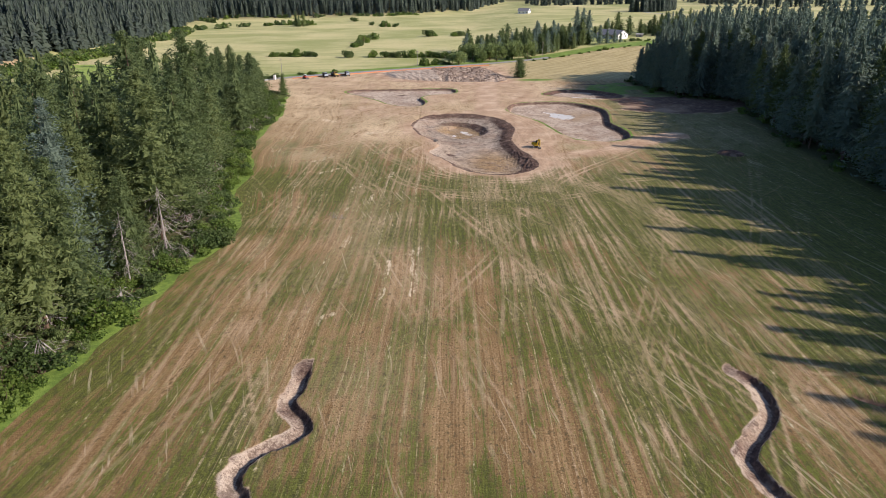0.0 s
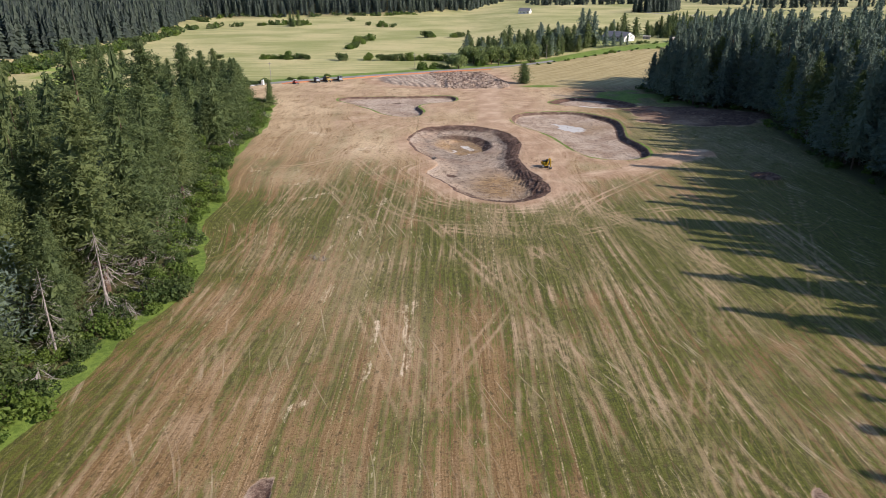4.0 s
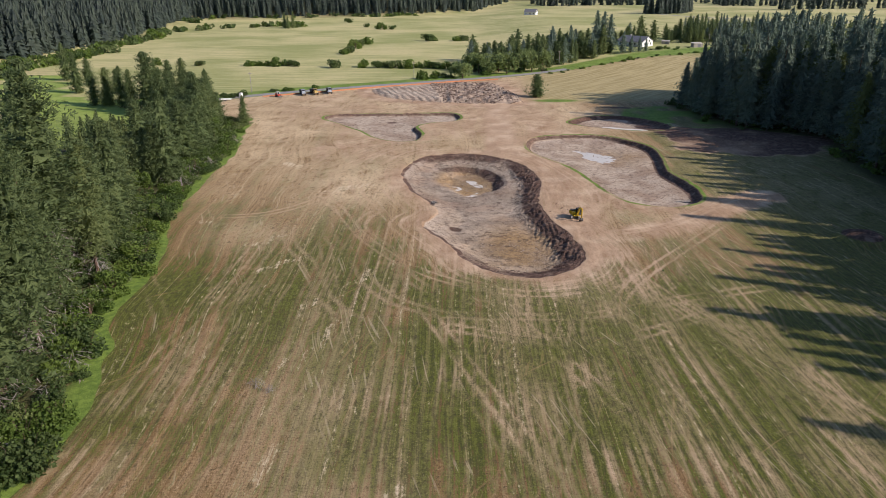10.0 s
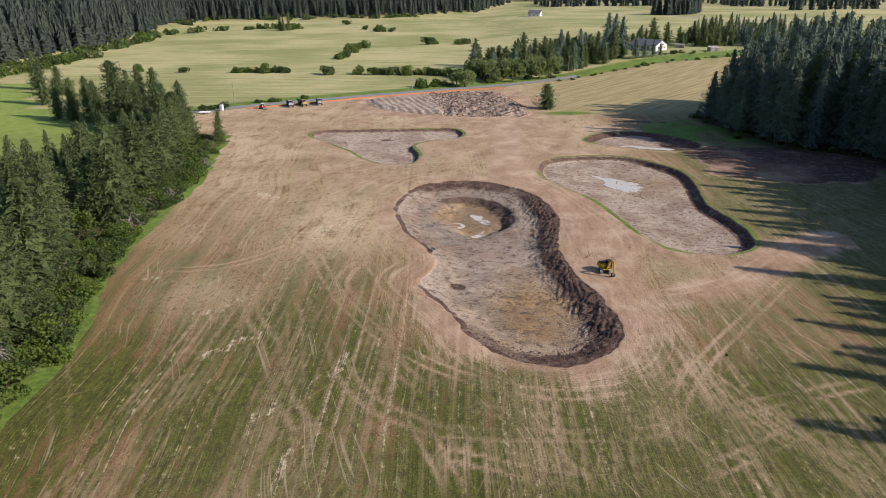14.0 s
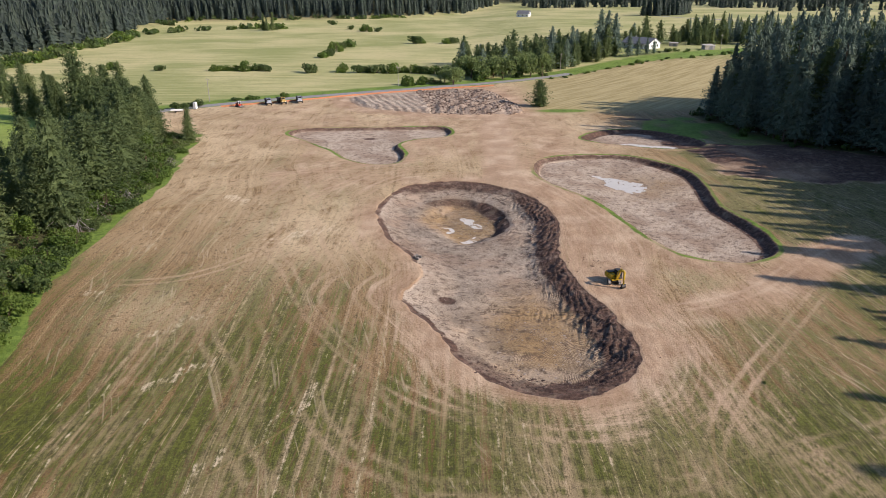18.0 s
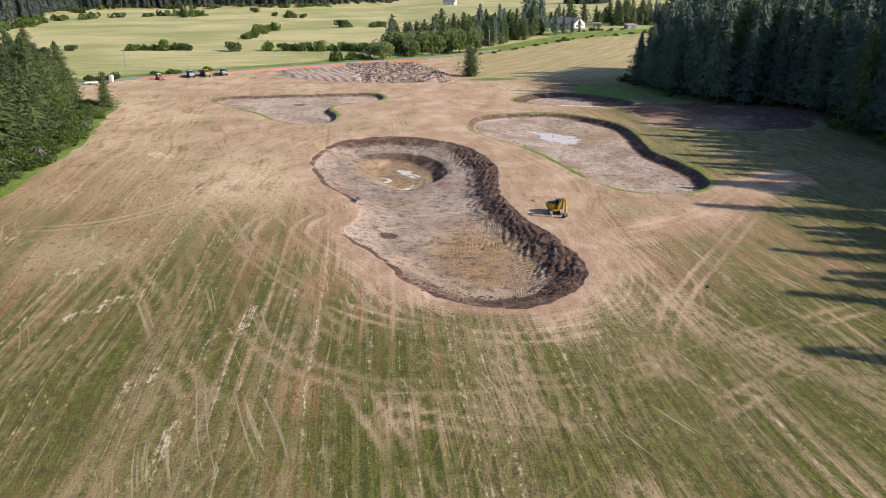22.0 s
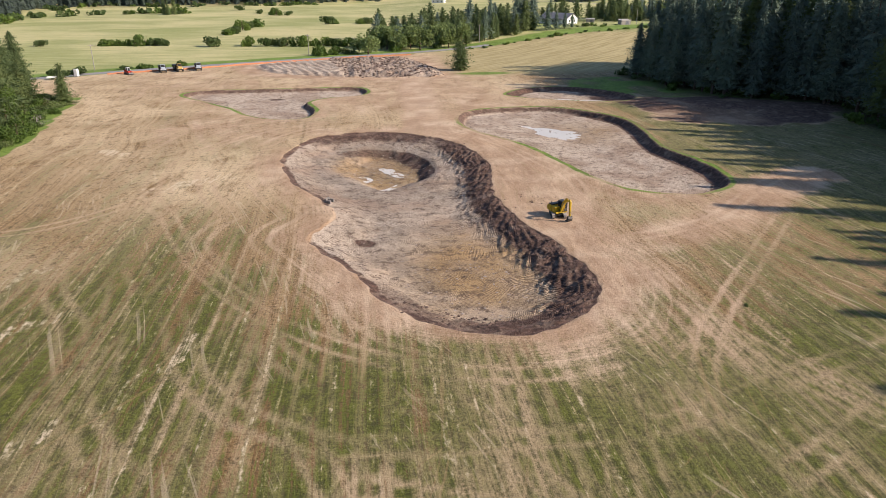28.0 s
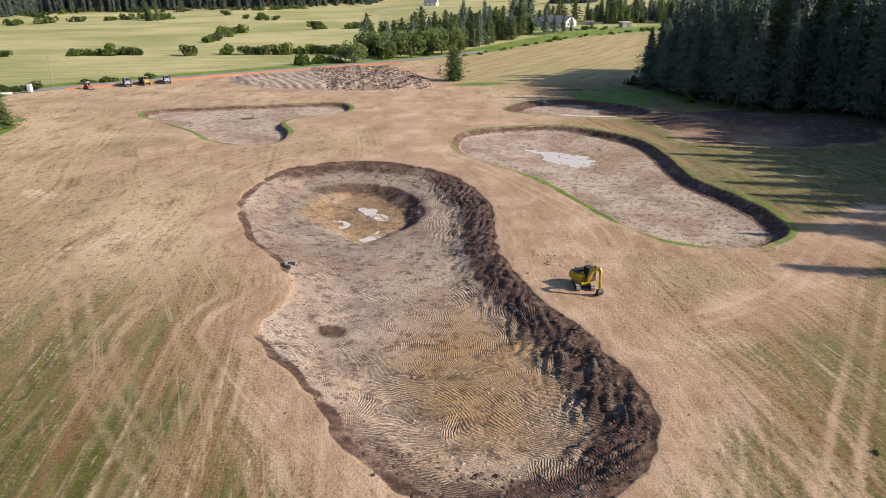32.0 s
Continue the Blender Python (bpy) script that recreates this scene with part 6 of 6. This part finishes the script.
stand_on(dump_truck(SLATE, STEEL, "pale grey articulated dump truck parked by the orange fence"), -65.5, 367.0, -70, 0.84)
stand_on(dump_truck(OCHRE_PAINT, STEEL, "yellow articulated dump truck parked by the orange fence"), -60.8, 369.3, -62, 0.84)
stand_on(dump_truck(SLATE, STEEL, "pale grey dump truck with a dark bed by the fence"), -54.6, 371.8, -75, 0.84)


def skid_loader():
    ld = thing("track_loader", "small red tracked loader standing by the orange fence", "loader")
    for y in (-0.75, 0.75):
        part("track", plate([(-1.0, 0.0), (0.7, 0.0), (1.05, 0.25), (0.5, 0.62), (-0.9, 0.68), (-1.2, 0.4)], 0.42, 0.03, Matrix.Translation((0, y, 0))), RUBBER, ld)
    part("body", plate([(-1.3, 0.5), (0.7, 0.5), (0.75, 1.1), (-0.5, 1.35), (-1.3, 1.3)], 1.1, 0.05), RED, ld)
    cab = part("cab", joined(*[box(0.08, 0.08, 1.0, x, y, 1.15) for x in (-0.45, 0.6) for y in (-0.45, 0.45)], box(1.2, 1.05, 0.1, 0.05, 0, 2.1, 0.03)), WHITE, ld, "pale cab roof on posts")
    part("rear_window", box(0.03, 0.8, 0.85, -0.46, 0, 1.22), GLASS, cab)
    part("windscreen", box(0.03, 0.8, 0.85, 0.6, 0, 1.22), GLASS, cab)
    for y in (-0.62, 0.62):
        part("lift_arm", plate([(-1.2, 1.5), (-0.9, 1.62), (1.1, 1.05), (1.5, 0.35), (1.3, 0.3), (0.9, 0.9), (-1.1, 1.38)], 0.14, 0.02, Matrix.Translation((0, y, 0))), RED, ld)
    part("bucket", plate([(1.35, 0.65), (1.5, 0.1), (2.2, 0.02), (1.75, 0.2), (1.55, 0.7)], 1.8, 0.02), STEEL, ld)
    return ld


stand_on(skid_loader(), -75.3, 361.5, -40)


def toilet_cabin():
    tc = thing("portable_toilet", "white portable toilet cabin at the field entrance", "portable toilet")
    part("cabin", box(1.15, 1.15, 2.15, 0, 0, 0.12, 0.05), WHITE, tc)
    part("skid", box(1.25, 1.25, 0.12, 0, 0, 0, 0.02), STEEL, tc)
    part("roof", box(1.22, 1.22, 0.18, 0, 0, 2.26, 0.07, None, 0.8), WHITE, tc)
    dr = part("door", box(0.78, 0.04, 1.85, 0, -0.6, 0.25, 0.015), WHITE, tc)
    part("latch", box(0.08, 0.05, 0.12, 0.3, -0.63, 1.1, 0.01), STEEL, dr)
    part("vent_pipe", tube(0.06, 0.06, 0.5, Matrix.Translation((0.35, 0.35, 2.3)), 10), WHITE, tc)
    return tc


stand_on(toilet_cabin(), -90.2, 357.4, -12)


def trailer():
    tl = thing("flat_trailer", "low white flatbed trailer beside the lane", "trailer")
    part("deck", box(4.2, 1.9, 0.14, 0, 0, 0.62, 0.03), WHITE, tl)
    part("drawbar", plate([(2.1, 0.6), (3.4, 0.55), (3.4, 0.65), (2.1, 0.74)], 0.14, 0.01), STEEL, tl)
    part("support_leg", tube(0.04, 0.04, 0.58, Matrix.Translation((3.2, 0, 0)), 8), STEEL, tl)
    for y in (-0.95, 0.95):
        wheel(tl, 0.34, 0.22, -0.4, y, 0.34, WHITE)
        part("side_rail", box(4.2, 0.06, 0.25, 0, y * 0.97, 0.74, 0.01), WHITE, tl)
    return tl


stand_on(trailer(), -94.5, 350.5, 12)


def utility_pole(x, y, h):
    up_ = thing("utility_pole", "slim weathered timber utility pole beside the lane", "utility pole", "poles along the lane")
    part("pole", tube(0.16, 0.10, h + 0.3, Matrix.Translation((0, 0, -0.3)), 10), GREYWOOD, up_)
    part("crossarm", box(1.8, 0.12, 0.14, 0, 0, h - 0.7, 0.01), GREYWOOD, up_)
    for q in (-0.8, 0.0, 0.8):
        part("insulator", tube(0.06, 0.04, 0.18, Matrix.Translation((q, 0, h - 0.56)), 8), CONCRETE, up_)
    stand_on(up_, x, y, 28)


utility_pole(-90.4, 374.5, 9.0)
utility_pole(-18.9, 416.5, 9.0)
utility_pole(62, 466, 9.0)
utility_pole(172, 538, 9.0)

# concrete outlet block on the near pond's west bank
WEATHERED = plain("weathered_grey_concrete", (0.16, 0.14, 0.12), (0.30, 0.27, 0.24), 0.95, 2.0)
blk = thing("outlet_block", "grey weathered concrete outlet block with a dark pipe mouth", "concrete block")
part("headwall", joined(box(1.5, 0.35, 0.8, 0, 0, 0, 0.04), box(0.3, 0.9, 0.55, 0.6, -0.5, 0, 0.03), box(0.3, 0.9, 0.55, -0.6, -0.5, 0, 0.03)), WEATHERED, blk)
part("pipe", tube(0.26, 0.26, 0.7, Matrix.Translation((0, 0.35, 0.4)) @ Matrix.Rotation(radians(90), 4, "X"), 16), STEEL, blk)
stand_on(blk, -3.9, 210.6, 65, 0.8)


def dwelling(name, label, L, W, wall, ridge, z_wall, porch, n_win, mat, roof_mat):
    """Gabled house: ridge along x, gable ends at +-x."""
    h = thing(name, label, "house")
    part("wall", plate([(-W / 2, -0.6), (W / 2, -0.6), (W / 2, wall), (0, ridge - 0.15), (-W / 2, wall)], L, 0.0, Matrix.Rotation(radians(90), 4, "Z")), mat, h)
    for s in (-1, 1):
        a = math.atan2(ridge - wall, W / 2)
        ln = math.hypot(ridge - wall, W / 2) + 0.6
        part("roof", box(L + 0.9, ln, 0.18, 0, s * ln / 2, 0, 0.02), roof_mat, h).matrix_basis = Matrix.Translation((0, 0, ridge)) @ Matrix.Rotation(-s * a, 4, "X")
    for s in (-1, 1):
        for k in range(n_win):
            for fl in range(2 if wall > 4 else 1):
                x = -L / 2 + L * (k + 0.5) / n_win
                w = part("window", box(1.15, 0.08, 1.35, x, s * (W / 2 + 0.02), 0.9 + 2.7 * fl), GLASS, h)
                part("sill", box(1.35, 0.14, 0.1, x, s * (W / 2 + 0.03), 0.8 + 2.7 * fl), WHITE, w)
                part("lintel", box(1.35, 0.1, 0.1, x, s * (W / 2 + 0.03), 2.25 + 2.7 * fl), WHITE, w)
        for y, z in ((-W * 0.25, 1.0), (W * 0.25, 1.0), (-W * 0.12, wall - 0.4), (W * 0.12, wall - 0.4)):
            w = part("window", box(0.08, 1.1, 1.35, s * (L / 2 + 0.02), y, z), GLASS, h)
            part("sill", box(0.14, 1.3, 0.1, s * (L / 2 + 0.03), y, z - 0.1), WHITE, w)
            part("lintel", box(0.1, 1.3, 0.1, s * (L / 2 + 0.03), y, z + 1.35), WHITE, w)
    part("door", box(1.0, 0.1, 2.1, 0.6, -(W / 2 + 0.03), 0.05), GREYWOOD, h)
    part("chimney", box(0.8, 0.8, 1.6, -L * 0.22, 0.5, ridge - 0.9, 0.02), CONCRETE, h)
    if porch:
        pr = part("porch", joined(box(L * 0.8, 2.2, 0.25, 0, -W / 2 - 1.1, -0.1), box(L * 0.84, 2.6, 0.16, 0, -W / 2 - 1.2, 2.7)), roof_mat, h)
        for k in range(5):
            part("post", box(0.16, 0.16, 2.6, -L * 0.38 + L * 0.19 * k, -W / 2 - 2.0, 0.1), WHITE, pr)
    return h


hs = dwelling("house", "white two-storey house with a dark gabled roof", 20, 12.0, 3.2, 6.2, 0, True, 5, SIDING, SHINGLE)
hs.matrix_basis = Matrix.Translation((126.5, 551, spot_z(126.5, 551))) @ Matrix.Rotation(radians(-50), 4, "Z")
h2 = dwelling("house", "small white farmhouse with a dark roof in the far pasture", 15, 9.5, 3.4, 7.0, 0, False, 3, WHITE, SHINGLE)
h2.matrix_basis = Matrix.Translation((101, 978, spot_z(101, 978))) @ Matrix.Rotation(radians(-25), 4, "Z")


def shed(x, y, turn, s, label):
    sd = thing("shed", label, "shed", "sheds near the house")
    part("wall", plate([(-2, -0.3), (2, -0.3), (2, 2.3), (-2, 2.9)], 6.5, 0.0, Matrix.Rotation(radians(90), 4, "Z")), GREYWOOD, sd)
    part("roof", box(7.1, 4.7, 0.14, 0, 0, 2.62, 0.02, Matrix.Rotation(radians(8.5), 4, "X")), CONCRETE, sd, "pale metal lean-to roof")
    part("door", box(2.2, 0.08, 2.0, 0.8, -2.03, 0.0), SHINGLE, sd)
    sd.matrix_basis = Matrix.Translation((x, y, spot_z(x, y))) @ Matrix.Rotation(radians(turn), 4, "Z") @ Matrix.Scale(s, 4)


shed(165, 540, 12, 1.0, "grey timber shed with a pale metal roof")
shed(150, 560, -20, 0.8, "small grey shed behind the house")
shed(245, 640, 20, 1.6, "long grey barn between distant trees")


# ---- loose clods and stones ----
def litter(name, label, category, spots, sizes, mat, flat=0.6, seed=1):
    """Angular lumps lying half sunk, joined."""
    g = np.random.default_rng(seed)
    n = len(spots)
    z = dug(spots[:, 0], spots[:, 1])[0]
    base = np.array([(1, 0, 0), (0.3, 0.95, 0.1), (-0.8, 0.6, 0), (-0.8, -0.6, 0.1), (0.3, -0.95, 0), (0.2, 0.1, 0.9), (-0.1, 0, -0.6)])
    f = np.array([(0, 1, 5), (1, 2, 5), (2, 3, 5), (3, 4, 5), (4, 0, 5), (1, 0, 6), (2, 1, 6), (3, 2, 6), (4, 3, 6), (0, 4, 6)])
    v = base[None] * g.uniform(0.65, 1.35, (n, 7, 3))
    a = g.uniform(0, 6.28, n)
    c, s = np.cos(a)[:, None], np.sin(a)[:, None]
    size = (sizes[0] + (sizes[1] - sizes[0]) * g.random(n) ** 2.5)[:, None]
    w = np.stack([(v[:, :, 0] * c - v[:, :, 1] * s) * size + spots[:, :1], (v[:, :, 0] * s + v[:, :, 1] * c) * size + spots[:, 1:], v[:, :, 2] * size * flat + z[:, None] + size * 0.12], 2)
    me = fast_mesh(name, w.reshape(-1, 3), (np.arange(n)[:, None, None] * 7 + f[None]).reshape(-1, 3), mat)
    return tagged(new(name, me), label, category, kind="stuff")


def strewn(n, outline, lo, hi, seed, pick=None):
    g = np.random.default_rng(seed)
    a, b = outline.min(0) - 3, outline.max(0) + 3
    p = np.stack([g.uniform(a[0], b[0], n), g.uniform(a[1], b[1], n)], 1)
    d = into(p[:, 0], p[:, 1], outline)
    keep = (d > lo) & (d < hi)
    if pick is not None:
        keep &= pick(p[:, 0], p[:, 1])
    return p[keep]


def lump_material(name, a, b):
    m = Mat(name)
    r = m.node("NewGeometry").outputs["Random Per Island"]
    c = m.mix(r, a, b)
    c = m.mix(m.maths("MULTIPLY", m.noise(m.where(), 6.0, 4.0), 0.5), c, a)
    m.put("Base Color", c).put("Roughness", 0.95)
    return m.mat


CLOD = lump_material("dark_soil_clods", (0.075, 0.048, 0.036), (0.24, 0.16, 0.12))
RUBBLE = lump_material("ochre_clay_rubble", (0.30, 0.20, 0.10), (0.58, 0.45, 0.30))
STONE = lump_material("pale_dry_clay_crumbs", (0.26, 0.19, 0.14), (0.52, 0.43, 0.36))
litter("soil_clods", "dark crumbly soil clods on the cut pond bank", "soil clods", strewn(9000, NEAR_POND, 0.0, 5.5, 2, lambda x, y: (x > 9) | (y > 250) | (y < 178)), (0.06, 0.28), CLOD, 0.5, 2)
litter("soil_clods", "brown soil clods along the western pond bank", "soil clods", strewn(5000, NEAR_POND, 0.1, 3.2, 3), (0.05, 0.18), CLOD, 0.5, 3)
litter("clay_rubble", "ochre clay rubble round the pit's puddles", "rubble", strewn(3200, PIT, 3.0, 12, 4), (0.05, 0.24), RUBBLE, 0.55, 4)
litter("clay_crumbs", "pale dry clay crumbs on the pond floors", "clay crumbs", np.concatenate([strewn(5000, NEAR_POND, 4.5, 30, 5), strewn(3500, RIGHT_POND, 1.5, 30, 6), strewn(3000, LEFT_POND, 1.0, 30, 7)]), (0.05, 0.20), STONE, 0.6, 5)
litter("soil_clods", "dark turned-over soil clods on the spoil heap", "soil clods", strewn(3800, SPOIL, 0.3, 40, 8, lambda x, y: x > -8 - (y - 375) * 0.15), (0.15, 0.6), CLOD, 0.6, 6)
litter("soil_clods", "loose soil crumbs beside the excavation", "soil clods", np.concatenate([strewn(140, NEAR_POND, -2.6, -0.2, 9), np.array([26, 207]) + np.random.default_rng(4).normal(0, 1.6, (40, 2))]), (0.05, 0.2), CLOD, 0.7, 7)
